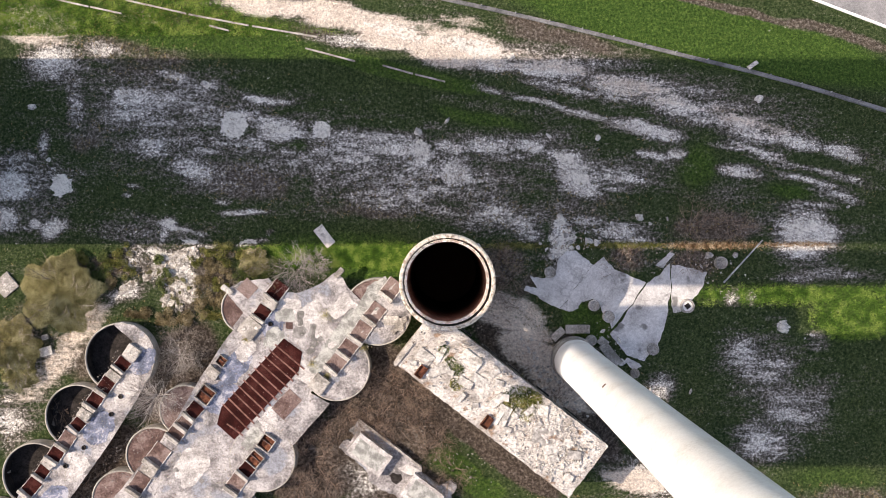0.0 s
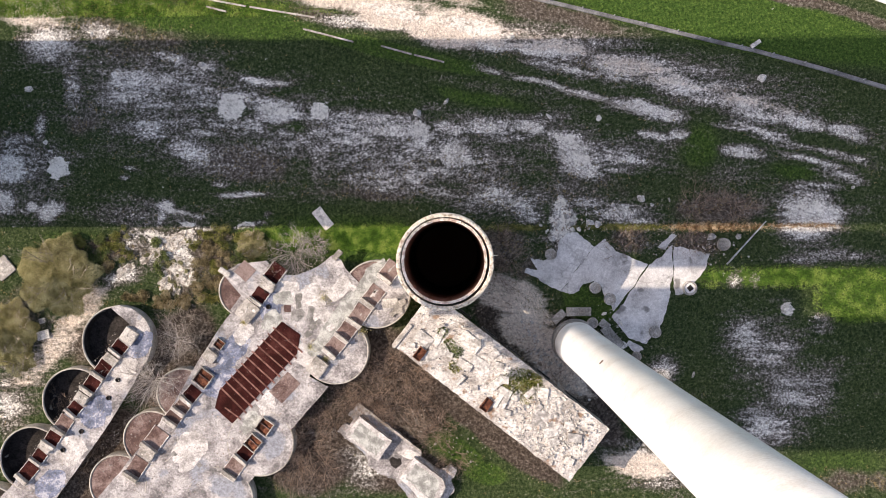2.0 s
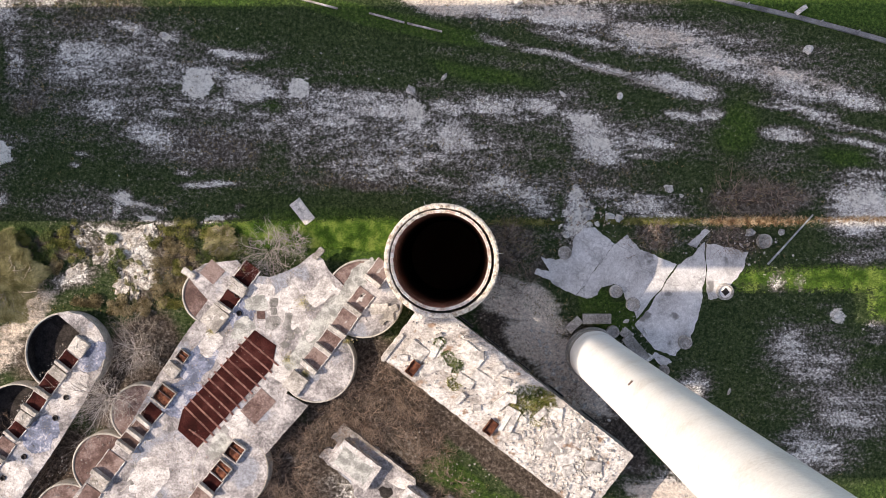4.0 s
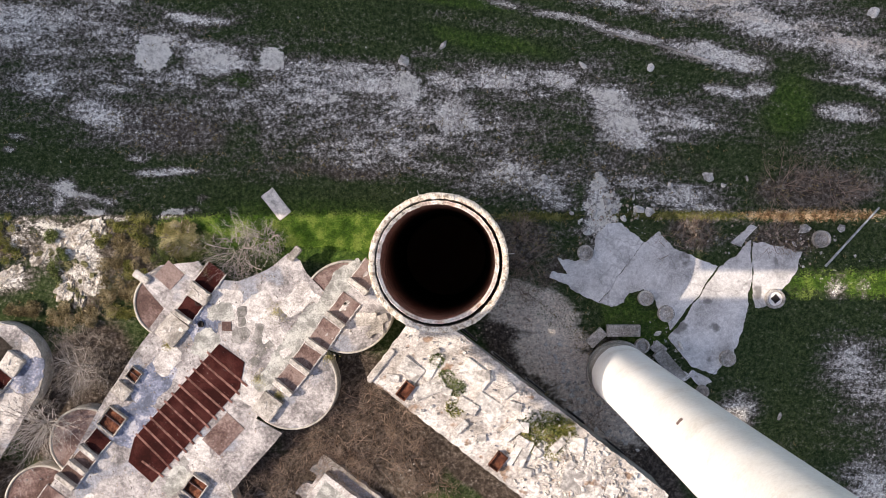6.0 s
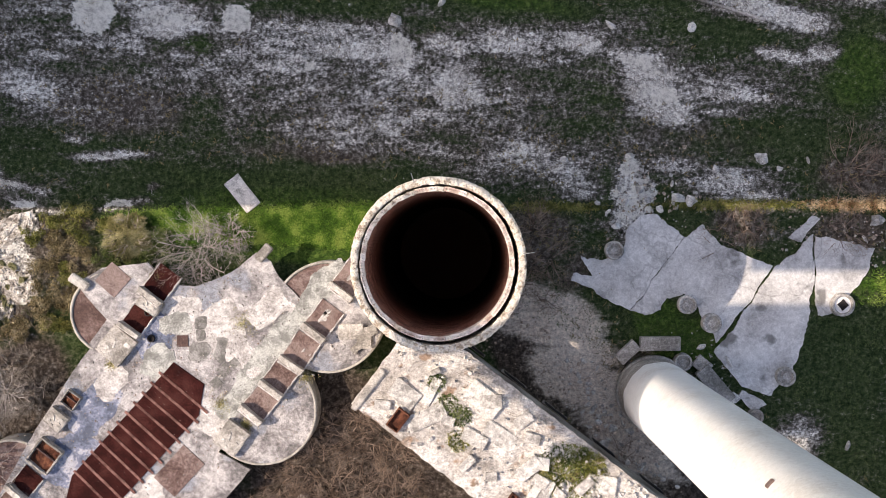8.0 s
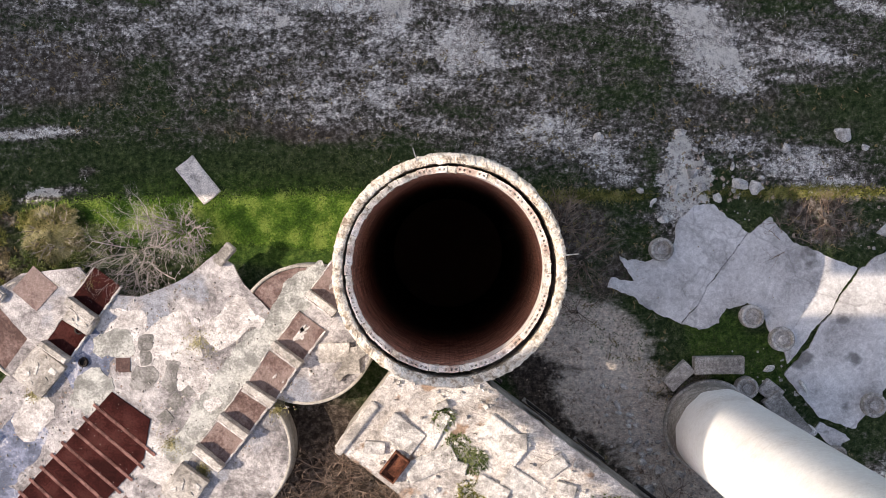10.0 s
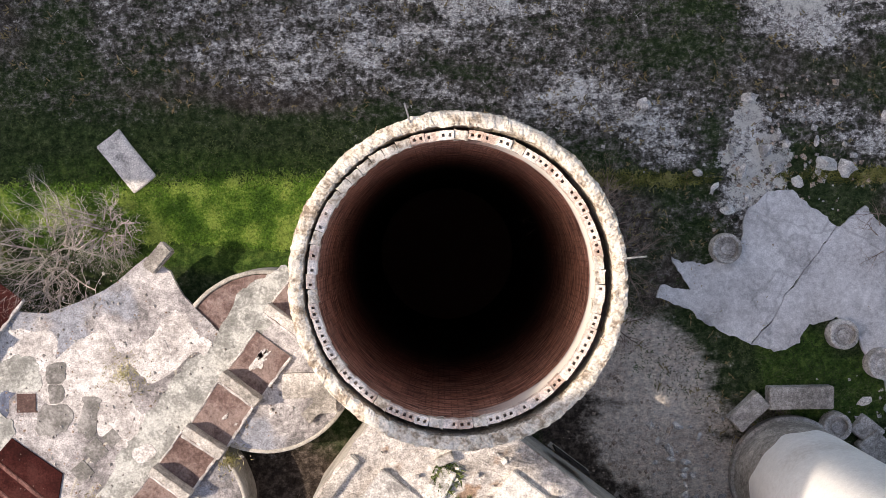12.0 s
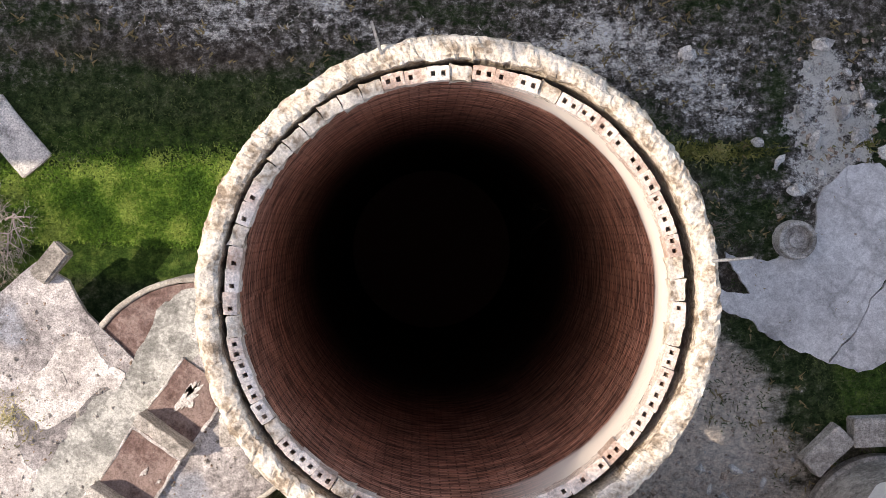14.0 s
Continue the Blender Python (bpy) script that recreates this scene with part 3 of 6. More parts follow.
CHALK = CHALK_WASH + CHALK_WEST + CHALK_MIDDLE + CHALK_EAST + CHALK_BANK + CHALK_EDGE + CHALK_LIT + CHALK_SOUTH

CHIM_X, CHIM_Y = at(789.5, 488.5)
CHIM_TOP, CHIM_R = 13.05, 3.73


def spaced(lo, hi, step, far):
    core = np.arange(lo, hi + step / 2, step)
    grow, x, d = [], hi, step
    while x < far:
        d *= 1.35
        x += d
        grow.append(x)
    down = [lo - (g - hi) for g in grow[::-1]]
    return np.concatenate([down, core, grow])


def ground_height(x, y):
    return 0.0


def build_ground():
    xs, ys = spaced(-46.0, 46.0, 0.2, 2500.0), spaced(-30.0, 28.0, 0.2, 2500.0)
    gx, gy = np.meshgrid(xs, ys)
    u, v = gx / UNIT + 784, 441 - gy / UNIT
    wob = np.array([noise.noise((x * 0.18, y * 0.18, 3.0)) + 0.5 * noise.noise((x * 0.6, y * 0.6, 7.0)) if abs(x) < 60 and abs(y) < 40 else 0.0 for x, y in zip(gx.ravel(), gy.ravel())]).reshape(gx.shape)
    bank = 0.35 / (1 + np.exp(np.clip((v - (60 + 0.155 * (u - 700))) / 12.0, -40, 40))) / (1 + np.exp(np.clip((500 - u) / 60.0, -40, 40)))
    gz = -0.06 + 0.05 * wob + bank * np.exp(-np.maximum(0, np.abs(gx) - 46) / 20)
    shape = gx.shape
    verts = np.stack([gx.ravel(), gy.ravel(), gz.ravel()], 1)
    idx = np.arange(gx.size).reshape(shape)
    quads = np.stack([idx[:-1, :-1], idx[:-1, 1:], idx[1:, 1:], idx[1:, :-1]], -1).reshape(-1, 4)
    mid = verts[quads].mean(1)
    keep = np.hypot(mid[:, 0] - CHIM_X, mid[:, 1] - CHIM_Y) > 3.5
    me = bpy.data.meshes.new("ground")
    me.from_pydata(verts.tolist(), [], quads[keep].tolist())
    me.materials.append(SOIL)
    wu = u + 16 * wob
    wv = v + 7 * np.roll(wob, 13, 1)
    for layer, blobs in (("chalk", CHALK), ("lush", LUSH), ("brush", BRUSH), ("earth_and_shade", EARTH_AND_SHADE), ("dust", DUST)):
        me.attributes.new(layer, "FLOAT", "POINT").data.foreach_set("value", spread(wu, wv, blobs, 1.15 if layer in ("chalk", "brush") else 2.0).ravel().astype(np.float32))
    me.attributes.new("spot", "FLOAT", "POINT").data.foreach_set("value", spread(u + 6 * wob, v + 6 * np.roll(wob, 5, 0), WHITE_SPOTS).ravel().astype(np.float32))
    me.polygons.foreach_set("use_smooth", [True] * len(me.polygons))
    tagged(new("ground", me), "rough field of grass, brush and white chalky soil", "ground", kind="structure")


build_ground()


# ---- tall chimney with the open flue ----
def chimney_open():
    t = thing("open_chimney", CHIM_X, CHIM_Y, 0, "round concrete chimney with a brick-lined open top", "chimney")
    bm = bmesh.new()
    prof = [(CHIM_R - 0.34, -0.4), (CHIM_R - 0.34, CHIM_TOP - 0.6), (CHIM_R - 0.33, CHIM_TOP - 0.02), (CHIM_R - 0.28, CHIM_TOP + 0.02), (CHIM_R - 0.2, CHIM_TOP + 0.03), (CHIM_R - 0.1, CHIM_TOP + 0.02), (CHIM_R - 0.03, CHIM_TOP - 0.02), (CHIM_R, CHIM_TOP - 0.1), (CHIM_R + 0.01, CHIM_TOP - 0.6), (CHIM_R + 0.05, 3.0), (CHIM_R + 0.12, -0.4)]
    lathe(bm, CHIM_X, CHIM_Y, prof, 420)
    for v in bm.verts:
        if v.co.z > CHIM_TOP - 0.3:
            d = noise.noise_vector(v.co * 2.2) * 0.03 + noise.noise_vector(v.co * 7.0) * 0.032 + noise.noise_vector(v.co * 15.0) * 0.026
            v.co += Vector((d.x, d.y, d.z * 1.3))
    shell = part("shell", bm, SHELL, t, "rough broken concrete rim")
    bm = bmesh.new()
    ox, oy, r = CHIM_X - 0.045, CHIM_Y + 0.035, 3.08
    uvl = bm.loops.layers.uv.new("UVMap")
    # the shaft runs on below ground so that its bottom stays dark
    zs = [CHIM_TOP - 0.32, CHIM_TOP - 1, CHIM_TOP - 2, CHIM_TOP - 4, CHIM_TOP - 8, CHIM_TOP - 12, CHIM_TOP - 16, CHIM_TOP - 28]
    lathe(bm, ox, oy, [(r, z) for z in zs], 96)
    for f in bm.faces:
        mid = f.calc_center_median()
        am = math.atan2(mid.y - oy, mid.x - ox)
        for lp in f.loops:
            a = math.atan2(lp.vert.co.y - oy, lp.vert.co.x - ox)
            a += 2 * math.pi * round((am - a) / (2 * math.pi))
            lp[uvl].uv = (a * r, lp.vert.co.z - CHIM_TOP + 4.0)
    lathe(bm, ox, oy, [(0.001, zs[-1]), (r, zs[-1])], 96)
    lining = part("flue_lining", bm, LINING, t, "red brick lining, its gloom further down put into the colour", True)
    # back of the liner, near-black to paint the shade in the gap
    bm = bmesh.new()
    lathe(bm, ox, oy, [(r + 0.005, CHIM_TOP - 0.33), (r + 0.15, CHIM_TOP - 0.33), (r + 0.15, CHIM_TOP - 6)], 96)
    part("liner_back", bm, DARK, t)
    # steel stubs left standing in the rim
    for a, lean in ((106, 0.38), (7, 0.45)):
        bm = bmesh.new()
        c, s = math.cos(radians(a)), math.sin(radians(a))
        p = Vector((CHIM_X + (CHIM_R - 0.12) * c, CHIM_Y + (CHIM_R - 0.12) * s, CHIM_TOP))
        limb(bm, p, p + Vector((c * lean, s * lean, 0.5)), 0.025, 0.02, 6)
        part("reinforcing_bar", bm, STEEL, t)
    # hollow bricks of the liner's top course
    def brick_mesh(name, holes, seed):
        bm = bmesh.new()
        lx, ly, h = 0.315, 0.2, 0.3
        xs = [-lx / 2, -0.1, -0.04, 0.04, 0.1, lx / 2]
        ys = [-ly / 2, -0.036, 0.036, ly / 2]
        g = [[bm.verts.new((x, y, 0)) for y in ys] for x in xs]
        for i in range(5):
            for j in range(3):
                q = (g[i][j], g[i + 1][j], g[i + 1][j + 1], g[i][j + 1])
                if j == 1 and i in holes:
                    low = [bm.verts.new(v.co + Vector((0, 0, -0.2))) for v in q]
                    bm.faces.new(low)
                    for k in range(4):
                        bm.faces.new((q[k], q[(k + 1) % 4], low[(k + 1) % 4], low[k]))
                else:
                    bm.faces.new(q)
        rim = [g[i][0] for i in range(6)] + [g[5][1], g[5][2]] + [g[i][3] for i in range(5, -1, -1)] + [g[0][2], g[0][1]]
        low = [bm.verts.new(v.co + Vector((0, 0, -h))) for v in rim]
        for k in range(len(rim)):
            bm.faces.new((rim[k], rim[(k + 1) % len(rim)], low[(k + 1) % len(rim)], low[k]))
        rough(bm, 0.014 if holes else 0.05, 9.0, seed)
        bmesh.ops.recalc_face_normals(bm, faces=bm.faces)
        me = bpy.data.meshes.new(name)
        bm.to_mesh(me)
        bm.free()
        me.materials.append(BRICK if holes else SHELL)
        return me
    kinds = [brick_mesh("brick", (1, 3), 1.0), brick_mesh("brick", (1, 3), 5.0), brick_mesh("brick", (1,), 2.0), brick_mesh("brick", (), 3.0)]
    rnd = random.Random(5)
    for i in range(62):
        a = 2 * math.pi * i / 62
        me = rnd.choice((kinds[0], kinds[1], kinds[1], kinds[2], kinds[3]))
        if 1.9 < a < 3.3:
            me = rnd.choice((kinds[3], kinds[3], kinds[2]))
        ob = new("brick", me)
        ob.parent = lining
        rr = 3.165 + rnd.uniform(-0.015, 0.015)
        ob.location = (-0.045 + rr * math.cos(a), 0.035 + rr * math.sin(a), CHIM_TOP - 0.04 + rnd.uniform(-0.03, 0.02))
        ob.rotation_euler = (rnd.uniform(-.03, .03), rnd.uniform(-.03, .03), a - math.pi / 2 + rnd.uniform(-.03, .03))


chimney_open()


# ---- whitewashed chimney ----
def chimney_white():
    x, y = at(1014, 634)
    t = thing("white_chimney", x, y, 0, "tall tapering whitewashed concrete chimney", "chimney")
    bm = bmesh.new()
    zs = [-0.2, 0.0, 1.0, 2.0, 3, 4, 5.5, 7, 9, 11, 13.5, 16, 19, 22, 26, 30, 38, 46, 58, 72]
    rad = lambda z: 1.62 + 0.3 * math.exp(-max(z, 0) / 18.0)
    lathe(bm, x, y, [(rad(z), z) for z in zs] + [(rad(72) - 0.3, 72), (rad(72) - 0.3, 68)], 96)
    part("shaft", bm, WHITE, t, "", True)
    for z, a in ((27.0, 137),):
        bm = bmesh.new()
        c, s = math.cos(radians(a)), math.sin(radians(a))
        box(bm, x + rad(z) * c, y + rad(z) * s, z, z + 0.25, 0.1, 0.32, a, 0.02)
        part("hatch", bm, RUST, t, "small rusty hatch")
    bm = bmesh.new()
    lathe(bm, x, y, [(rad(0) + 0.02, 0), (rad(0) + 0.1, 0.0), (rad(0) + 0.1, 0.35), (rad(0), 0.42)], 96)
    part("plinth", bm, CONCRETE, t)
    bm = bmesh.new()
    lathe(bm, x, y, [(rad(z) + 0.012, z) for z in (0.3, 0.8, 1.4, 2.0)] + [(rad(2.3), 2.3)], 96)
    for p in bm.verts:
        if p.co.z > 1.9:
            p.co.z += 0.5 * noise.noise(Vector((p.co.x, p.co.y, 0)) * 1.3)
    part("weathered_foot", bm, CONCRETE, t, "bare grey stained concrete at the foot", True)
    x, y = at(1222, 776)
    t = thing("flue_pipe", x, y, 0, "slender whitewashed flue pipe standing beside the chimney", "flue pipe")
    bm = bmesh.new()
    lathe(bm, x, y, [(0.9, -0.2), (0.9, 4), (0.85, 16), (0.8, 32), (0.75, 54.5), (0.7, 55), (0.01, 55.3)], 48)
    part("body", bm, WHITE, t, "", True)
    bm = bmesh.new()
    lathe(bm, x, y, [(0.88, 1.0), (0.93, 1.0), (0.93, 1.2), (0.88, 1.2)], 48)
    part("seam", bm, RUST, t)


chimney_white()

# ---- unseen building and screens, added west of the field to shade it ----
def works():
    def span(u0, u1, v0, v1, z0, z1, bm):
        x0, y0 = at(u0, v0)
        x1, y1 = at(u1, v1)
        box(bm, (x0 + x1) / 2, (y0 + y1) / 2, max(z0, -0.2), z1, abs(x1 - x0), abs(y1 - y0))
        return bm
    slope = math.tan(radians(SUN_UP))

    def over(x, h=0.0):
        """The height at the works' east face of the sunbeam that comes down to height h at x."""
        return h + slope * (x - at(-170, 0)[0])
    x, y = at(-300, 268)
    t = thing("works_building", x, y, 0, "unseen plain building and screens added beside the field to shade it", "building")
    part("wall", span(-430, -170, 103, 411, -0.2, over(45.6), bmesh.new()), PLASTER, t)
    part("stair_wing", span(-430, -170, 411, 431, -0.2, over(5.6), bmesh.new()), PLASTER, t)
    # added upper strips, notched so the chimney's north rim stays sunlit
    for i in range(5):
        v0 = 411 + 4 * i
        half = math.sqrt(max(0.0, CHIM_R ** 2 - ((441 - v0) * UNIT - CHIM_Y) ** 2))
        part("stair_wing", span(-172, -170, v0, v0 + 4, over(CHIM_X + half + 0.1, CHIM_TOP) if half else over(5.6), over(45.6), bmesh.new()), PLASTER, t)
    # added panels, cut to the flue mouth, that keep sunbeams out of it
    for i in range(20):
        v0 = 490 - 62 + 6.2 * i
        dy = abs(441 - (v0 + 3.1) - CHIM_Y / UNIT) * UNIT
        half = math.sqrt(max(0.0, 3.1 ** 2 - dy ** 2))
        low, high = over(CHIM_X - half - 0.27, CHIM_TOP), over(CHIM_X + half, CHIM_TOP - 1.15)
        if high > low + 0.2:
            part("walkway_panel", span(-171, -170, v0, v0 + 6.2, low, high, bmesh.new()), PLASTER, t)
    # more added screens, sized by where their shadows land
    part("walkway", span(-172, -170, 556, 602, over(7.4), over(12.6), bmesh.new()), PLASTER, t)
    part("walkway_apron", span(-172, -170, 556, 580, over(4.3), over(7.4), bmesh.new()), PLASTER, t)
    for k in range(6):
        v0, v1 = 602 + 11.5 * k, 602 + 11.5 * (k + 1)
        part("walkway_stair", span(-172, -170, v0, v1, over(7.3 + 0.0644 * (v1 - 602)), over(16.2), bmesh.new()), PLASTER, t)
    # made-up supports, then the big screens that shade the yard and field
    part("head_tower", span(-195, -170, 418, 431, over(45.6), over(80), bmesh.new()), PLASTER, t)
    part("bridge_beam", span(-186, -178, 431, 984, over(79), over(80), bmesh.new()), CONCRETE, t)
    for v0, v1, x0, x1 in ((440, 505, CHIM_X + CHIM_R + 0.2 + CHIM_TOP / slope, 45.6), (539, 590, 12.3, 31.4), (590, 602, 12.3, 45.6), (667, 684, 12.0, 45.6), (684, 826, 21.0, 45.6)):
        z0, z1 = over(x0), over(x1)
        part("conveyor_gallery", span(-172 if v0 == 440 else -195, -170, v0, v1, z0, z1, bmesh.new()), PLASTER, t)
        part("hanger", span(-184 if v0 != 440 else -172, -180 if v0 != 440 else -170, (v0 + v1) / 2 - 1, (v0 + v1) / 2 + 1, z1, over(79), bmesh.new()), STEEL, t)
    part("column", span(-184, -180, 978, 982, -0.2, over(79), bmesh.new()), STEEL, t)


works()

# ---- silos and their roof decks ----
DECK_Z = 1.7


def silo(u, v, r, open_from=None, rust=None, label="concrete silo with a flat roof"):
    """A low silo; open_from: the roof is missing over that half (degrees of its middle); rust: a rusted sheet lies over that half."""
    x, y = at(u, v, DECK_Z)
    r *= UNIT / (1 / (1 - DECK_Z * 1.8 / EYE_HEIGHT))
    t = thing("silo", x, y, 0, label, "silo", "silos of the works")
    bm = bmesh.new()
    lathe(bm, x, y, [(r - 0.14, -0.1), (r - 0.14, DECK_Z - 0.03), (r - 0.1, DECK_Z), (r - 0.03, DECK_Z), (r, DECK_Z - 0.04), (r + 0.02, -0.1)], 64)
    rough(bm, 0.02, 2.0, u)
    part("drum", bm, WALL, t, "", True)
    side = open_from if open_from is not None else rust
    if side is not None:
        bm = bmesh.new()
        arc = [(x + (r - 0.12) * math.cos(radians(side + 90 + a)), y + (r - 0.12) * math.sin(radians(side + 90 + a))) for a in range(0, 181, 6)]
        prism(bm, arc, DECK_Z - 0.16, DECK_Z - 0.014)
        part("roof_slab", bm, DECK, t)
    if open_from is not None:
        # the shallow drum's inside is near-black to paint a deep drum's shade
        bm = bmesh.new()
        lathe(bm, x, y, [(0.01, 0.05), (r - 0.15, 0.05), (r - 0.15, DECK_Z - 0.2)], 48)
        part("drum_lining", bm, DARK, t, "inside of the drum, its deep shade painted near-black")
    if rust is not None:
        bm = bmesh.new()
        arc = [(x + (r - 0.16) * math.cos(radians(side - 90 + a)), y + (r - 0.16) * math.sin(radians(side - 90 + a))) for a in range(0, 181, 6)]
        prism(bm, arc, DECK_Z - 0.3, DECK_Z - 0.1)
        part("roof_sheet", bm, RUST, t, "rusted sheet roof")
    if side is None:
        bm = bmesh.new()
        prism(bm, [(x + (r - 0.12) * math.cos(radians(a)), y + (r - 0.12) * math.sin(radians(a))) for a in range(0, 360, 6)], DECK_Z - 0.16, DECK_Z - 0.014)
        part("roof_slab", bm, DECK, t)
    return t


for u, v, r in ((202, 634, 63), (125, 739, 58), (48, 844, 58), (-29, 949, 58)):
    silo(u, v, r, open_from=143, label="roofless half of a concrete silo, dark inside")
silo(665, 551, 61, rust=140, label="concrete silo with a part-rusted flat roof")
silo(592, 652, 60)
silo(458, 816, 60)
silo(385, 917, 60)
for u, v, r in ((430, 545, 46), (318, 728, 46), (262, 808, 50), (203, 888, 52)):
    silo(u, v, r, rust=143, label="concrete silo with a rusted sheet roof")


def deck(name, outline, label, patches):
    pts = [at(u, v, DECK_Z) for u, v in outline]
    cx, cy = sum(p[0] for p in pts) / len(pts), sum(p[1] for p in pts) / len(pts)
    t = thing(name, cx, cy, DECK_Z - 0.2, label, "roof deck")
    bm = bmesh.new()
    fine = []
    for i, (x, y) in enumerate(pts):
        x2, y2 = pts[(i + 1) % len(pts)]
        n = max(1, int(math.hypot(x2 - x, y2 - y) / 0.35))
        for j in range(n):
            p = Vector((x + (x2 - x) * j / n, y + (y2 - y) * j / n, 0))
            p += noise.noise_vector(p * 2.3) * 0.05 + noise.noise_vector(p * 0.7) * 0.05
            fine.append((p.x, p.y))
    prism(bm, fine, DECK_Z - 0.2, DECK_Z)
    part("slab", bm, DECK, t)
    # loose coats of the deck; the blue-grey ones also paint box shadows
    for i, (u, v, lu, lv, turn, skin) in enumerate(patches):
        x, y = at(u, v, DECK_Z)
        ring = []
        for k in range(120):
            a = 6.2832 * k / 120
            p = Vector((math.copysign(abs(math.cos(a)) ** 0.6, math.cos(a)) * lu / 2, math.copysign(abs(math.sin(a)) ** 0.6, math.sin(a)) * lv / 2, 0)) * UNIT
            p = Matrix.Rotation(radians(turn), 3, "Z") @ p + Vector((x, y, 0))
            p += (noise.noise_vector(p * 0.9) * 0.38 + noise.noise_vector(p * 2.6) * 0.16 + noise.noise_vector(p * 7.0) * 0.07) * min(1.0, lv / 30)
            ring.append((p.x, p.y))
        part("bitumen_patch" if skin is BITUMEN_SHADE else "screed_patch" if skin in (SCREED, OLD_SCREED) else "coating_patch", prism(bmesh.new(), ring, DECK_Z - 0.05, DECK_Z + 0.004 + 0.0012 * i), skin, t)
    return t


deck("silo_deck", [(392, 513), (420, 496), (470, 491), (488, 514), (522, 517), (560, 503), (588, 481), (604, 490), (612, 506), (643, 540), (690, 488), (704, 498), (692, 528), (545, 697), (580, 716), (500, 806), (440, 884), (400, 932), (150, 932), (206, 868), (300, 752), (345, 672), (400, 590), (428, 556), (398, 522)], "broken pale concrete deck across the silo roofs", [(485, 565, 70, 36, 50, BITUMEN_SHADE), (412, 648, 64, 40, 45, BITUMEN_SHADE), (385, 705, 60, 46, 50, BITUMEN_SHADE), (545, 560, 60, 46, 30, PLASTER_SKIN), (505, 540, 40, 26, 0, PLASTER_SKIN), (570, 590, 30, 50, 45, PLASTER_SKIN), (600, 540, 50, 30, 40, PLASTER_SKIN), (540, 660, 34, 44, 40, PLASTER_SKIN), (470, 745, 40, 30, 50, PLASTER_SKIN), (330, 830, 70, 50, 50, PLASTER_SKIN), (430, 620, 40, 24, 50, PLASTER_SKIN), (655, 523, 80, 24, 53, SCREED), (608, 582, 84, 28, 53, SCREED), (568, 634, 60, 26, 53, SCREED), (500, 558, 36, 26, 5, SCREED), (527, 555, 13, 15, 0, OLD_SCREED), (526, 570, 10, 13, 0, OLD_SCREED), (524, 588, 22, 20, 0, OLD_SCREED), (547, 583, 12, 24, -20, OLD_SCREED), (480, 600, 40, 30, 40, SCREED), (440, 780, 40, 26, 50, SCREED), (478, 524, 26, 20, 10, OLD_SCREED), (500, 640, 20, 14, 20, PLASTER_SKIN), (590, 540, 18, 12, 20, PLASTER_SKIN), (625, 540, 12, 9, 60, PLASTER_SKIN), (585, 610, 14, 10, 30, PLASTER_SKIN)])
deck("silo_deck", [(190, 573), (206, 570), (228, 575), (248, 589), (261, 610), (266, 634), (260, 662), (190, 778), (110, 890), (60, 960), (-80, 975), (10, 895), (40, 855), (140, 722), (215, 622), (228, 606)], "pale concrete deck along the roofless silos", [(245, 640, 30, 50, -30, BITUMEN_SHADE), (215, 690, 36, 60, -40, PLASTER_SKIN), (165, 760, 40, 60, -40, BITUMEN_SHADE), (120, 830, 40, 50, -40, PLASTER_SKIN), (248, 606, 20, 20, 20, PLASTER_SKIN), (80, 890, 40, 60, -40, BITUMEN_SHADE)])


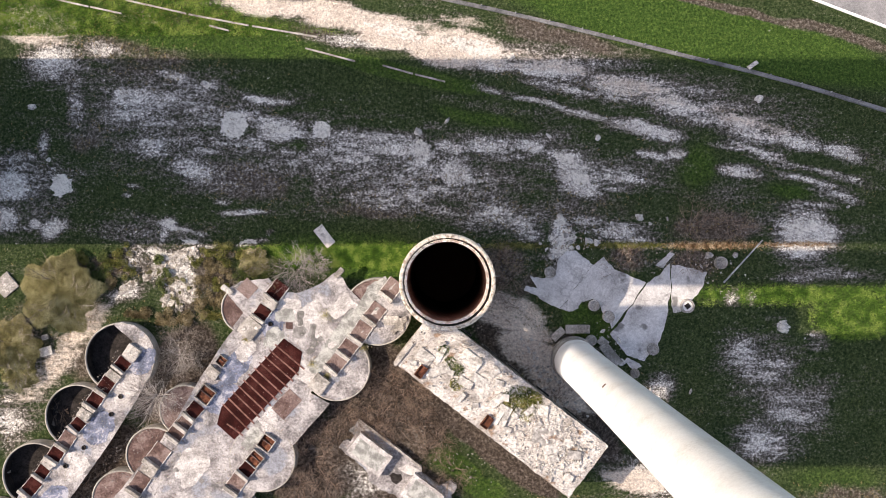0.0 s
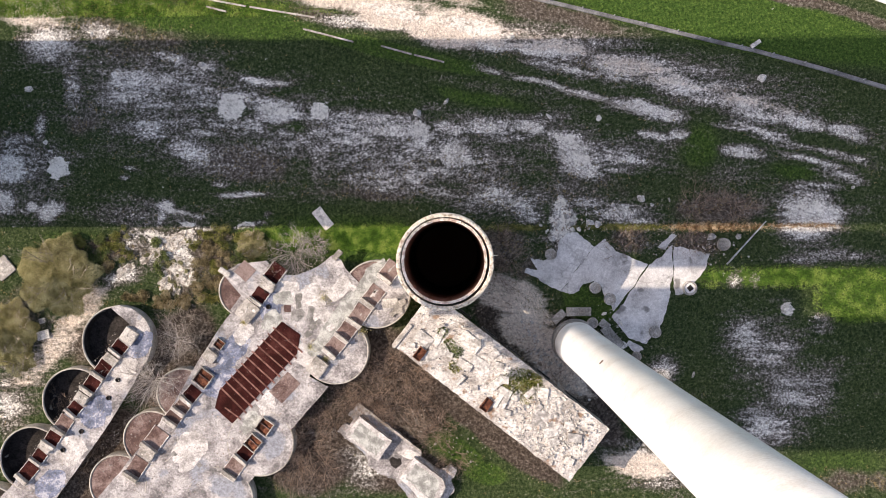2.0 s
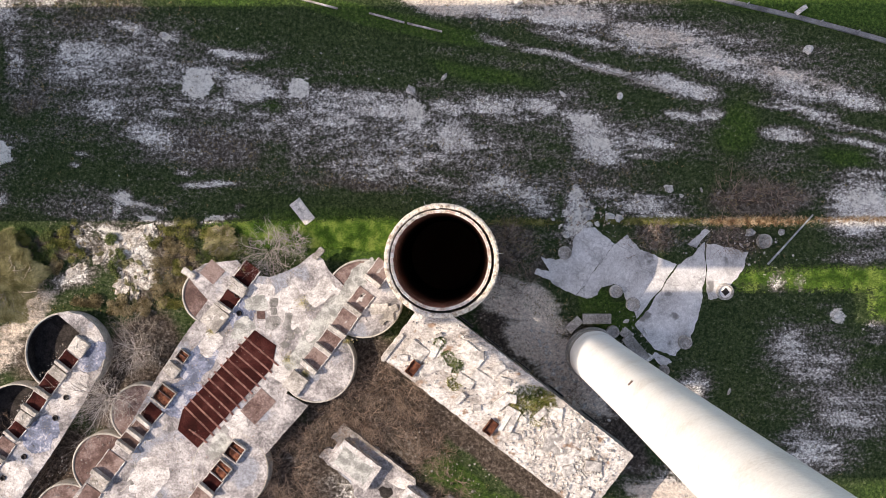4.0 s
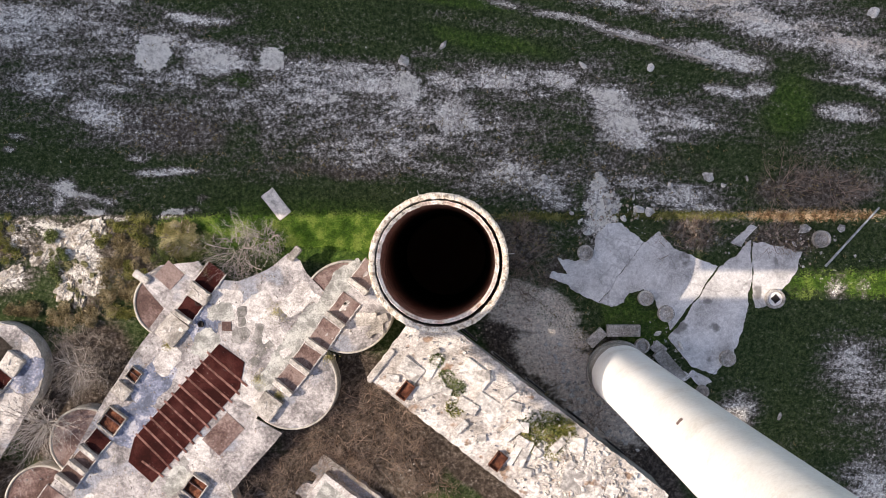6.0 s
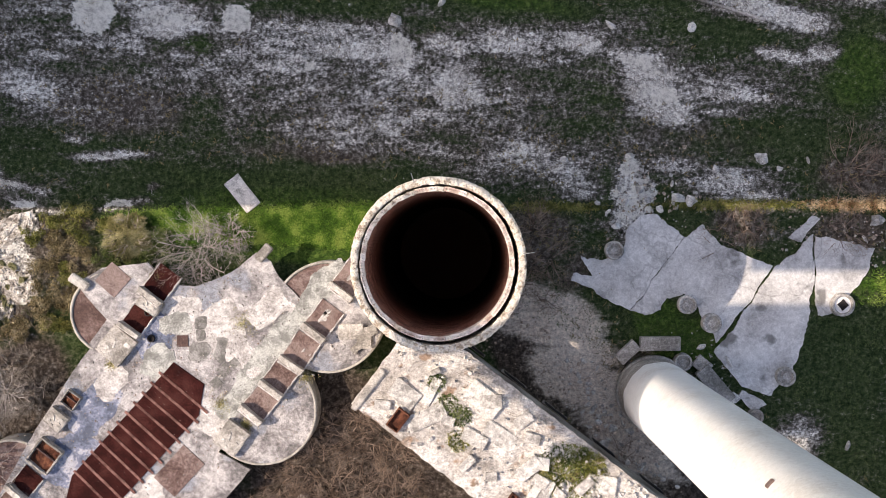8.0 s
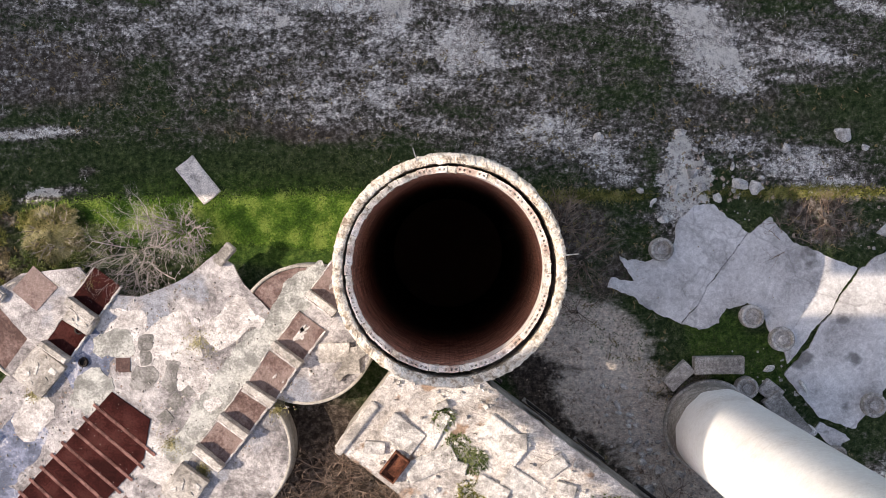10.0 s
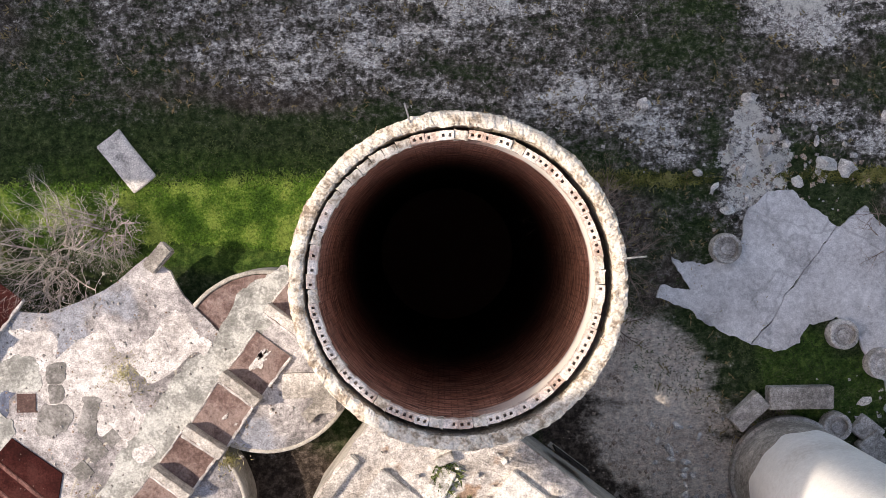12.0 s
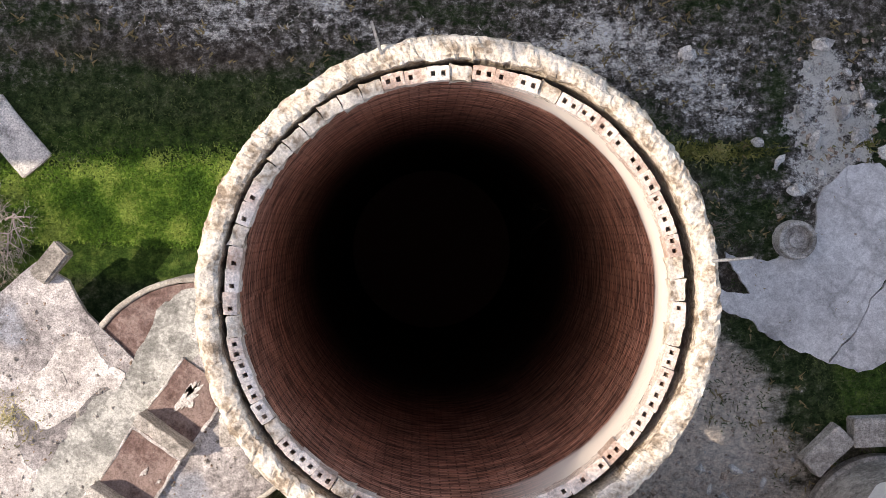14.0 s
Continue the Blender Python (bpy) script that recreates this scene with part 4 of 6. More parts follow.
def roofbox(kind):
    """A roof box over a silo inlet, built at the origin; its long side runs along x."""
    label = {"rust": "inlet bay with a brown rusty sheet and a concrete bar", "dark": "inlet bay with a dark rusted sheet and a concrete bar", "orange": "concrete inlet box full of orange rust", "lid": "concrete inlet box with a cracked lid"}[kind]
    t = thing("inlet_box", 0, 0, 0, label, "roof box", "inlet boxes on the silo decks")
    l, w, h, th = (2.0, 1.45, 0.72, 0.1) if kind in ("rust", "dark") else (1.5, 1.4, 0.42, 0.1)
    if kind in ("rust", "dark"):
        # a sloping sheet between a raised bar and a low curb
        pieces = ((-l / 2 + 0.3, 0, 0.3, w, h), (-l / 2 + 0.09, 0, 0.09, w * 0.96, h * 0.86), (0.22, -w / 2 + 0.04, l - 0.46, 0.08, 0.16), (0.22, w / 2 - 0.03, l - 0.46, 0.05, 0.1))
    else:
        pieces = ((-l / 2 + th / 2, 0, th, w, h + 0.05), (l / 2 - th / 2, 0, th, w, h + 0.05), (0, -w / 2 + th / 2, l - 2 * th, th, h), (0, w / 2 - th / 2, l - 2 * th, th, h))
    for x, y, lx, ly, hh in pieces:
        bm = bmesh.new()
        box(bm, x, y, -0.05, hh, lx, ly, 0, 0.015)
        bmesh.ops.subdivide_edges(bm, edges=[e for e in bm.edges if e.calc_length() > 0.5], cuts=5, use_grid_fill=True)
        rough(bm, 0.045, 5.0, x + y)
        part("bar" if hh == h else "side", bm, PLASTER_SKIN if kind in ("rust", "dark") and hh < h else CONCRETE, t)
    if kind in ("rust", "dark"):
        bm = bmesh.new()
        box(bm, -l / 2 + 0.15, 0.02, 0.2, h * 0.86, 0.07, w * 0.72, 0, 0.01)
        part("groove", bm, RUST if kind == "rust" else DARK, t, "rust-filled groove")
    bm = bmesh.new()
    if kind != "lid":
        g = bmesh.ops.create_grid(bm, x_segments=8, y_segments=8, size=0.5)["verts"]
        for v in g:
            if kind == "orange":
                v.co = Vector((v.co.x * (l - 2 * th), v.co.y * (w - 2 * th), h - 0.12 - 0.2 * max(0, v.co.y + 0.5) + 0.09 * noise.noise(v.co * 4)))
            else:
                v.co = Vector((0.21 + v.co.x * (l - 0.46), v.co.y * (w - 0.1), 0.075 + 0.02 * noise.noise(v.co * 3)))
        bmesh.ops.solidify(bm, geom=bm.faces[:], thickness=0.02)
        part("rust_sheet", bm, {"rust": RUST, "orange": ORANGE, "dark": HALL_RUST}[kind], t)
        if kind == "orange":
            bm = bmesh.new()
            box(bm, 0.1, 0, 0.1, h - 0.04, 0.08, w - 0.2, 0, 0.01)
            part("divider", bm, RUST, t)
    elif kind == "lid":
        box(bm, 0, 0, h - 0.1, h + 0.04, l - 0.08, w - 0.08, 0, 0.02)
        rough(bm, 0.03, 3.0, 2.0)
        part("lid", bm, CONCRETE, t)
        for k in range(7):
            bm = bmesh.new()
            box(bm, -0.5 + 0.17 * k, 0.4 * math.sin(k * 2.2), h + 0.02, h + 0.08, 0.12 + 0.05 * (k % 3), 0.2 + 0.08 * (k % 4), 37 * k, 0.02)
            rough(bm, 0.04, 5.0, k)
            part("broken_piece", bm, STONE if k % 2 else CONCRETE, t)
    return t


BOXES = {k: roofbox(k) for k in ("rust", "dark", "orange", "lid")}
for k, (u, v, turn) in {"rust": (688, 512, 53), "dark": (481, 516, 53), "orange": (354, 701, 53), "lid": (559, 682, 53)}.items():
    BOXES[k].matrix_basis = pose(*at(u, v, DECK_Z + 0.4), DECK_Z, 0, 0, turn)
ROW_EAST = [(658, 556, "rust", 1, 1), (633, 590, "rust", 1, 1), (610, 619, "rust", .85, 1), (589, 646, "rust", .9, 1), (464, 788, "orange", .9, .9), (443, 817, "orange", .85, .9), (427, 838, "dark", .7, .9), (408, 863, "rust", 1, 1)]
ROW_MID = [(471, 536, "lid", .5, .9), (455, 555, "dark", .7, .9), (434, 581, "lid", 1.1, 1.1), (383, 640, "orange", .55, .6), (367, 661, "lid", .6, .8), (331, 732, "dark", .8, .9), (317, 751, "rust", .8, .9), (302, 769, "rust", .9, 1), (266, 813, "rust", 1.1, 1.1), (252, 838, "lid", .5, .9), (232, 864, "rust", 1, 1)]
ROW_WEST = [(222, 625, "lid", .8, .9), (202, 648, "dark", .6, .9), (188, 667, "lid", .5, .9), (173, 685, "dark", .9, .9), (153, 712, "dark", .9, .9), (136, 736, "lid", .6, .8), (121, 757, "dark", .6, .8), (101, 785, "rust", .8, .9), (82, 810, "dark", .8, .9), (70, 824, "lid", .5, .8), (57, 843, "dark", .6, .8), (36, 871, "dark", .9, .9)]
rnd = random.Random(11)
for row in (ROW_EAST, ROW_MID, ROW_WEST):
    for u, v, kind, sx, sy in row:
        m = pose(*at(u, v, DECK_Z + 0.4), DECK_Z, 0, 0, 53 + rnd.uniform(-4, 4)) @ Matrix.Diagonal((sx, sy, rnd.uniform(0.85, 1.25), 1))
        copy_thing(BOXES[kind], m)


def flake(u, v, r, seed, z, label):
    """A ragged flake of old pale paint lying on a sheet."""
    x, y = at(u, v, z)
    t = thing("paint_flake", x, y, z, label, "paint flake", "paint flakes on the rusty sheets")
    ring = []
    for k in range(40):
        a = 6.2832 * k / 40
        p = Vector((math.cos(a) * r * 1.6, math.sin(a) * r * 0.6, 0)) * UNIT
        p *= 1.0 + 0.9 * noise.noise(Vector((math.cos(a) * 2.5, math.sin(a) * 2.5, seed * 3.3)))
        p = Matrix.Rotation(radians(48), 3, "Z") @ p
        ring.append((x + p.x, y + p.y))
    part("flake", prism(bmesh.new(), ring, z - 0.03, z + 0.006), PLASTER_SKIN, t)


for i, (u, v, r) in enumerate(((661, 551, 5), (663, 546, 3), (690, 508, 3), (696, 502, 2), (638, 587, 1.5), (645, 592, 1))):
    flake(u, v, r, i, DECK_Z + 0.105, "ragged flake of pale paint on a rusty sheet")


def sheet(u, v, lu, lv, turn, label="flat rusty steel sheet lying on the deck", material=RUST, name="steel_sheet", z=DECK_Z, thick=0.04):
    x, y = at(u, v, z)
    bm = bmesh.new()
    g = bmesh.ops.create_grid(bm, x_segments=6, y_segments=6, size=0.5, matrix=Matrix.Translation((x, y, z + thick)) @ Matrix.Rotation(radians(turn), 4, "Z") @ Matrix.Diagonal((lu * UNIT, lv * UNIT, 1, 1)))["verts"]
    for p in g:
        p.co.z += 0.02 * noise.noise(p.co * 1.7)
    bmesh.ops.solidify(bm, geom=bm.faces[:], thickness=0.035)
    t = thing(name, x, y, z, label, "sheet")
    part("plate", bm, material, t)


sheet(432, 509, 27, 27, 48)
sheet(502, 717, 47, 30, 47)
sheet(507, 576, 12, 12, 0)
for u, v, s in ((552, 608, 12), (543, 622, 11), (563, 600, 9), (449, 754, 12), (303, 836, 9), (349, 855, 8)):
    sheet(u, v, s, s, 40, "small dark repair patch on the deck", OLD_SCREED, "deck_patch", DECK_Z, 0.02)
for u, v in ((473, 573), (470, 545), (204, 703), (187, 735), (138, 795), (105, 828)):
    x, y = at(u, v, DECK_Z)
    t = thing("deck_drain", x, y, DECK_Z, "round black drain pipe in the deck", "drain", "drains in the decks")
    bm = bmesh.new()
    lathe(bm, x, y, [(0.001, DECK_Z + 0.02), (0.13, DECK_Z + 0.02), (0.13, DECK_Z + 0.16), (0.19, DECK_Z + 0.16), (0.21, DECK_Z - 0.02)], 16)
    part("collar", bm, DARK, t)


def rust_hall():
    x, y = at(453, 690, DECK_Z)
    t = thing("rusted_hall_roof", x, y, DECK_Z, "dark red rusted steel roof panel with cross ribs", "roof panel")
    pts = [at(u, v, DECK_Z) for u, v in ((497, 599), (530, 623), (524, 657), (408, 781), (377, 753), (385, 722))]
    bm = bmesh.new()
    prism(bm, pts, DECK_Z - 0.02, DECK_Z + 0.06)
    part("panel", bm, HALL_RUST, t)
    for i in range(12):
        f = (i + 0.4) / 12
        lu, lv = 380 + 113 * f, 734 - 128 * f
        ru, rv = 416 + 120 * f, 780 - 130 * f
        a, b = at(lu - 6, lv - 3, DECK_Z), at(ru + 4, rv - 2, DECK_Z)
        if i == 0:
            a = at(395, 752, DECK_Z)
        bm = bmesh.new()
        box(bm, (a[0] + b[0]) / 2, (a[1] + b[1]) / 2, DECK_Z + 0.05, DECK_Z + 0.095, math.hypot(b[0] - a[0], b[1] - a[1]), 0.14, math.degrees(math.atan2(b[1] - a[1], b[0] - a[0])), 0.02)
        rough(bm, 0.02, 2.0, i)
        part("rib", bm, RUST_RIB, t, "lighter brown rusted rib")


RUST_RIB = mat("brown_rust", [(0.36, (0.1, 0.042, 0.034)), (0.6, (0.24, 0.12, 0.1))], 2.0, 0.85, 0.3, 8)
rust_hall()


for u, v, l, w, turn in ((690, 567, 26, 16, 0), (704, 574, 14, 22, 5), (712, 566, 12, 10, 30), (697, 583, 16, 8, 45)):
    x, y = at(u, v, DECK_Z + 0.2)
    t = thing("broken_wall", x, y, DECK_Z, "broken stump of a low concrete wall on the silo roof", "ruin", "wall stumps on the silo roof")
    bm = bmesh.new()
    box(bm, x, y, DECK_Z - 0.05, DECK_Z + 0.22, l * UNIT, w * UNIT, turn, 0.03)
    bmesh.ops.subdivide_edges(bm, edges=bm.edges[:], cuts=2, use_grid_fill=True)
    rough(bm, 0.06, 2.5, u)
    part("stump", bm, CONCRETE, t)


def deck_grit(name, material, seed, count, sizes, height, label):
    g = random.Random(seed)
    verts, faces = [], []
    for k in range(count):
        f, e = g.uniform(0, 1), g.uniform(-1, 1)
        u, v = 620 - 400 * f + 75 * e, 520 + 380 * f + 55 * e
        if k > 0.72 * count:
            u, v = 225 - 190 * f + 28 * e, 640 + 270 * f + 22 * e
        x, y = at(u, v, DECK_Z)
        s = g.choice(sizes)
        a = g.uniform(0, 6.28)
        n = len(verts)
        verts += [(x + s * g.uniform(0.5, 1.4) * math.cos(a + b), y + s * g.uniform(0.5, 1.4) * math.sin(a + b), DECK_Z) for b in (0, 1.57, 3.14, 4.71)]
        verts.append((x, y, DECK_Z + s * height))
        faces += [(n + i, n + (i + 1) % 4, n + 4) for i in range(4)]
    me = bpy.data.meshes.new(name)
    me.from_pydata(verts, [], faces)
    me.materials.append(material)
    tagged(new(name, me), label, "rubble", kind="stuff")


deck_grit("deck_grit", STONE, 21, 2600, (0.02, 0.025, 0.03, 0.04, 0.07), 1.2, "small chips of concrete strewn over the decks")
deck_grit("deck_litter", TWIG, 22, 2600, (0.015, 0.02, 0.03, 0.03, 0.05), 0.5, "dry brown litter strewn over the decks")


def post(u, v, turn, length=1.4):
    x, y = at(u, v, DECK_Z)
    t = thing("concrete_post", x, y, DECK_Z, "broken pale concrete post leaning off the deck", "post")
    bm = bmesh.new()
    box(bm, x, y, DECK_Z - 0.05, DECK_Z + 0.35, length, 0.5, turn, 0.06)
    rough(bm, 0.07, 2.2, u)
    part("stump", bm, CONCRETE, t)


post(597, 481, 50, 1.0)
post(396, 511, -35, 1.1)


# ---- rubble-roofed block ----
BLOCK_H = 5.5


def block():
    axis, side = (0.79, 0.613), (0.613, -0.79)
    w = (690, 645)

    def spot(a, b, h=BLOCK_H):
        return at(w[0] + axis[0] * a + side[0] * b, w[1] + axis[1] * a + side[1] * b, h)
    c = [spot(0, 0), spot(413, 0), spot(413, 122), spot(0, 122)]
    x, y = spot(206, 61)
    t = thing("rubble_roofed_block", x, y, 0, "long concrete block with a roof of white rubble", "building")
    turn = math.degrees(math.atan2(c[1][1] - c[0][1], c[1][0] - c[0][0]))
    lx, ly = math.dist(c[0], c[1]), math.dist(c[0], c[3])
    def first(b):
        """Where the block begins at b: its end wall bends round the chimney's foot."""
        a = 0
        while math.dist(spot(a, b), (CHIM_X, CHIM_Y)) < CHIM_R + 0.3:
            a += 2
        return a
    bm = bmesh.new()
    prism(bm, [spot(first(b) + 2, b) for b in range(2, 121, 6)] + [spot(411, 120), spot(411, 2)], -0.2, BLOCK_H - 0.25)
    part("wall", bm, WALL, t)
    bm = bmesh.new()
    n, m = 150, 46
    g = [[None] * (m + 1) for _ in range(n + 1)]
    starts = [first(122 * j / m) for j in range(m + 1)]
    for i in range(n + 1):
        for j in range(m + 1):
            b0 = 122 * j / m
            p = Vector((*spot(starts[j] + (413 - starts[j]) * i / n, b0), BLOCK_H))
            edge = min(i, n - i, 3 * j, 3 * (m - j)) == 0
            p.z += 0.05 * noise.noise(p * 1.4) + 0.045 * abs(noise.noise(p * 4.0)) + (0.03 * noise.noise(p * 11) if not edge else 0)
            heap = math.hypot(p.x - spot(310, 60)[0], p.y - spot(310, 60)[1])
            p.z += 0.35 * math.exp(-(heap / 1.6) ** 2) * (0.6 + noise.noise(p * 3))
            if edge:
                p += noise.noise_vector(p * 3.0) * 0.07
            g[i][j] = bm.verts.new(p)
    for i in range(n):
        for j in range(m):
            bm.faces.new((g[i][j], g[i + 1][j], g[i + 1][j + 1], g[i][j + 1]))
    rim = [g[i][0] for i in range(n)] + [g[n][j] for j in range(m)] + [g[i][m] for i in range(n, 0, -1)] + [g[0][j] for j in range(m, 0, -1)]
    low = [bm.verts.new((v.co.x, v.co.y, BLOCK_H - 0.3)) for v in rim]
    for k in range(len(rim)):
        bm.faces.new((rim[k], low[k], low[(k + 1) % len(low)], rim[(k + 1) % len(rim)]))
    part("roof", bm, RUBBLE_ROOF, t, "rubble-strewn white roof")
    # window slots in the east wall, their inner shade painted as near-black boxes
    for a in (60, 120, 180, 250, 320):
        p, q = spot(a, 122), spot(a + 30, 122)
        d = Vector((q[1] - p[1], -(q[0] - p[0]), 0)).normalized() * -0.07
        bm = bmesh.new()
        box(bm, (p[0] + q[0]) / 2 + d.x, (p[1] + q[1]) / 2 + d.y, 1.3, 2.3, math.dist(p, q), 0.06, turn, 0.01)
        slot = part("window", bm, DARK, t, "unglazed window slot, its inner shade painted as a dark box")
        bm = bmesh.new()
        box(bm, (p[0] + q[0]) / 2 + d.x * 0.4, (p[1] + q[1]) / 2 + d.y * 0.4, 1.2, 1.3, math.dist(p, q) + 0.2, 0.16, turn, 0.01)
        part("sill", bm, CONCRETE, slot)
    # parapet upstand at the north-west end
    bm = bmesh.new()
    p = spot(6, 61)
    box(bm, *spot(6, 24), BLOCK_H - 0.05, BLOCK_H + 0.22, 0.35, 48 * UNIT, turn, 0.05)
    rough(bm, 0.05, 2.0, 4)
    part("parapet", bm, CONCRETE, t)
    r2 = random.Random(3)
    # rusty tanks
    for a, b in ((52, 17), (207, 18)):
        px, py = spot(a, b, BLOCK_H + 0.3)
        s = thing("rusty_tank", px, py, BLOCK_H, "open orange-rusted steel box on the roof", "metal box", "rusty boxes on the roof")
        for dx, dy, bx, by in ((-0.5, 0, 0.06, 0.62), (0.5, 0, 0.06, 0.62), (0, -0.31, 1.06, 0.06), (0, 0.31, 1.06, 0.06)):
            bm = bmesh.new()
            o = Matrix.Rotation(radians(turn + 90), 3, "Z") @ Vector((dx, dy, 0))
            box(bm, px + o.x, py + o.y, BLOCK_H - 0.05, BLOCK_H + 0.45, bx, by, turn + 90, 0.01)
            part("side", bm, ORANGE, s)
        bm = bmesh.new()
        box(bm, px, py, BLOCK_H, BLOCK_H + 0.22, 0.96, 0.58, turn + 90)
        rough(bm, 0.05, 4, a)
        part("filling", bm, ORANGE, s)
    # loose slabs and lumps
    lumps = [(75, 38, 40, 16, 60), (95, 50, 14, 10, 20), (130, 52, 26, 14, 10), (150, 70, 34, 18, 5), (170, 30, 12, 9, 40), (196, 62, 28, 14, 75), (205, 75, 14, 12, 30), (215, 58, 16, 12, 10), (228, 48, 34, 10, 100), (218, 40, 30, 9, 95), (240, 60, 12, 9, 0), (256, 84, 20, 10, 80), (270, 96, 30, 18, 30), (285, 70, 18, 9, 90), (305, 60, 36, 26, 20), (330, 50, 22, 16, 50), (350, 80, 16, 12, 15), (40, 44, 30, 20, 0), (120, 95, 22, 14, 40), (62, 64, 30, 9, 100), (52, 84, 10, 5, 60), (98, 84, 12, 5, 60), (112, 92, 38, 22, 0), (160, 100, 20, 12, 70), (180, 90, 16, 10, 20), (345, 40, 20, 14, 60), (372, 70, 24, 14, 30), (390, 30, 16, 12, 10), (28, 20, 16, 9, 30), (140, 25, 18, 8, 80), (245, 30, 14, 10, 30)]
    for a, b, l, wd, tr in lumps:
        px, py = spot(a, b, BLOCK_H + 0.1)
        s = thing("broken_slab", px, py, BLOCK_H, "broken white concrete slab lying on the roof", "rubble", "slabs on the rubble roof")
        bm = bmesh.new()
        h = r2.uniform(0.12, 0.32)
        box(bm, px, py, BLOCK_H - 0.05, BLOCK_H + h, l * UNIT, wd * UNIT, turn + tr, 0.03, r2.uniform(-6, 6))
        rough(bm, 0.06, 2.5, a)
        part("lump", bm, STONE, s)
    bm = bmesh.new()
    for k in range(1100):
        if k < 240:
            a, b = r2.uniform(4, 409), r2.uniform(4, 118)
        else:
            a, b = r2.gauss(315, 38), min(116, max(5, r2.gauss(58, 26)))
            if a > 408:
                continue
        px, py = spot(a, b)
        if a < first(b) + 4:
            continue
        s = r2.uniform(0.03, 0.13) * (0.8 if k < 240 else 1.1)
        m4 = Matrix.Translation((px, py, BLOCK_H + 0.07 + r2.uniform(0, 0.05))) @ Euler((r2.uniform(0, 3), r2.uniform(0, 3), r2.uniform(0, 3))).to_matrix().to_4x4() @ Matrix.Diagonal((s, s * r2.uniform(0.5, 1), s * r2.uniform(0.3, 0.8), 1))
        vs = [bm.verts.new(m4 @ Vector(q)) for q in ((-1, -1, -1), (1, -1, -1), (1, 1, -1), (-1, 1, -1), (-.7, -.8, 1), (.8, -.7, 1), (.7, .8, 1), (-.8, .6, 1))]
        for f in ((0, 1, 5, 4), (1, 2, 6, 5), (2, 3, 7, 6), (3, 0, 4, 7), (4, 5, 6, 7), (3, 2, 1, 0)):
            bm.faces.new([vs[q] for q in f])
    ob = part("roof_rubble", bm, STONE)
    tagged(ob, "loose white rubble scattered over the block's roof", "rubble", kind="stuff")
    return spot


spot = block()


def ruin():
    x, y = at(700, 820, 1.0)
    t = thing("ruined_annex", x, y, 0, "low ruined concrete annex with raised roof blocks", "ruin")

    def slab(name, outline, z0, z1, material, wear=0.1, parent=None, label=""):
        pts = [Vector((*at(u, v, z1), 0)) for u, v in outline]
        fine = []
        for i, p in enumerate(pts):
            q = pts[(i + 1) % len(pts)]
            n = max(1, int((q - p).length / 0.2))
            for j in range(n):
                w = p.lerp(q, j / n)
                w += noise.noise_vector(w * 1.5) * wear + noise.noise_vector(w * 5.0) * wear * 0.5
                fine.append((w.x, w.y))
        return part(name, prism(bmesh.new(), fine, z0, z1), material, parent or t, label)
    slab("base", [(596, 793), (606, 781), (619, 780), (625, 771), (616, 763), (633, 742), (677, 775), (717, 804), (744, 827), (745, 839), (776, 861), (796, 852), (806, 861), (799, 880), (804, 894), (789, 917), (750, 937), (710, 895), (700, 880), (670, 866), (650, 852), (648, 839), (640, 828), (624, 816)], -0.1, 0.6, DECK, 0.16)
    slab("coating_patch", [(703, 831), (720, 821), (743, 834), (730, 841), (713, 839)], 0.55, 0.606, PLASTER_SKIN, 0.2)
    # the hole is a near-black patch that paints its shade on the slab
    slab("hole", [(687, 844), (693, 839), (707, 841), (710, 849), (700, 857), (692, 852)], 0.55, 0.612, DARK, 0.15, None, "hole in the slab, its shade painted as a near-black patch")
    slab("kerb", [(633, 742), (637, 744), (744, 826), (743, 830), (635, 748), (631, 745)], 0.5, 0.72, CONCRETE, 0.05)
    for outline, dish in (([(609, 803), (635, 768), (693, 812), (667, 848)], [(619, 803), (635, 778), (682, 814), (664, 837)]), ([(707, 878), (732, 842), (783, 880), (788, 895), (773, 924), (756, 930)], [(717, 878), (734, 852), (776, 882), (776, 897), (763, 919)])):
        block = slab("raised_block", outline, 0.4, 1.5, PLASTER_SKIN, 0.07)
        slab("worn_top", dish, 1.4, 1.505, SCREED, 0.14, block, "worn grey middle of the roof")


ruin()


# ---- yard: concrete apron, wells, beams ----
def apron(panels, z=0.06):
    """A broken yard slab: one part for each cast panel."""
    c = [at(*p) for panel in panels for p in panel]
    t = thing("concrete_apron", sum(p[0] for p in c) / len(c), sum(p[1] for p in c) / len(c), 0, "cracked grey concrete yard slab with crumbling edges", "slab", "slabs of the yard")
    for k, outline in enumerate(panels):
        pts = [Vector((*at(u, v), 0)) for u, v in outline]
        fine = []
        for i, p in enumerate(pts):
            q = pts[(i + 1) % len(pts)]
            n = max(1, int((q - p).length / 0.14))
            for j in range(n):
                w = p.lerp(q, j / n)
                w += noise.noise_vector(w * 1.3) * 0.16 + noise.noise_vector(w * 5) * 0.08
                fine.append((w.x, w.y))
        mx, my = sum(p[0] for p in fine) / len(fine), sum(p[1] for p in fine) / len(fine)
        fine = [(mx + (p[0] - mx) * 1.012, my + (p[1] - my) * 1.012) for p in fine]
        part("panel", prism(bmesh.new(), fine, -0.25, z + 0.012 * k), APRON, t)


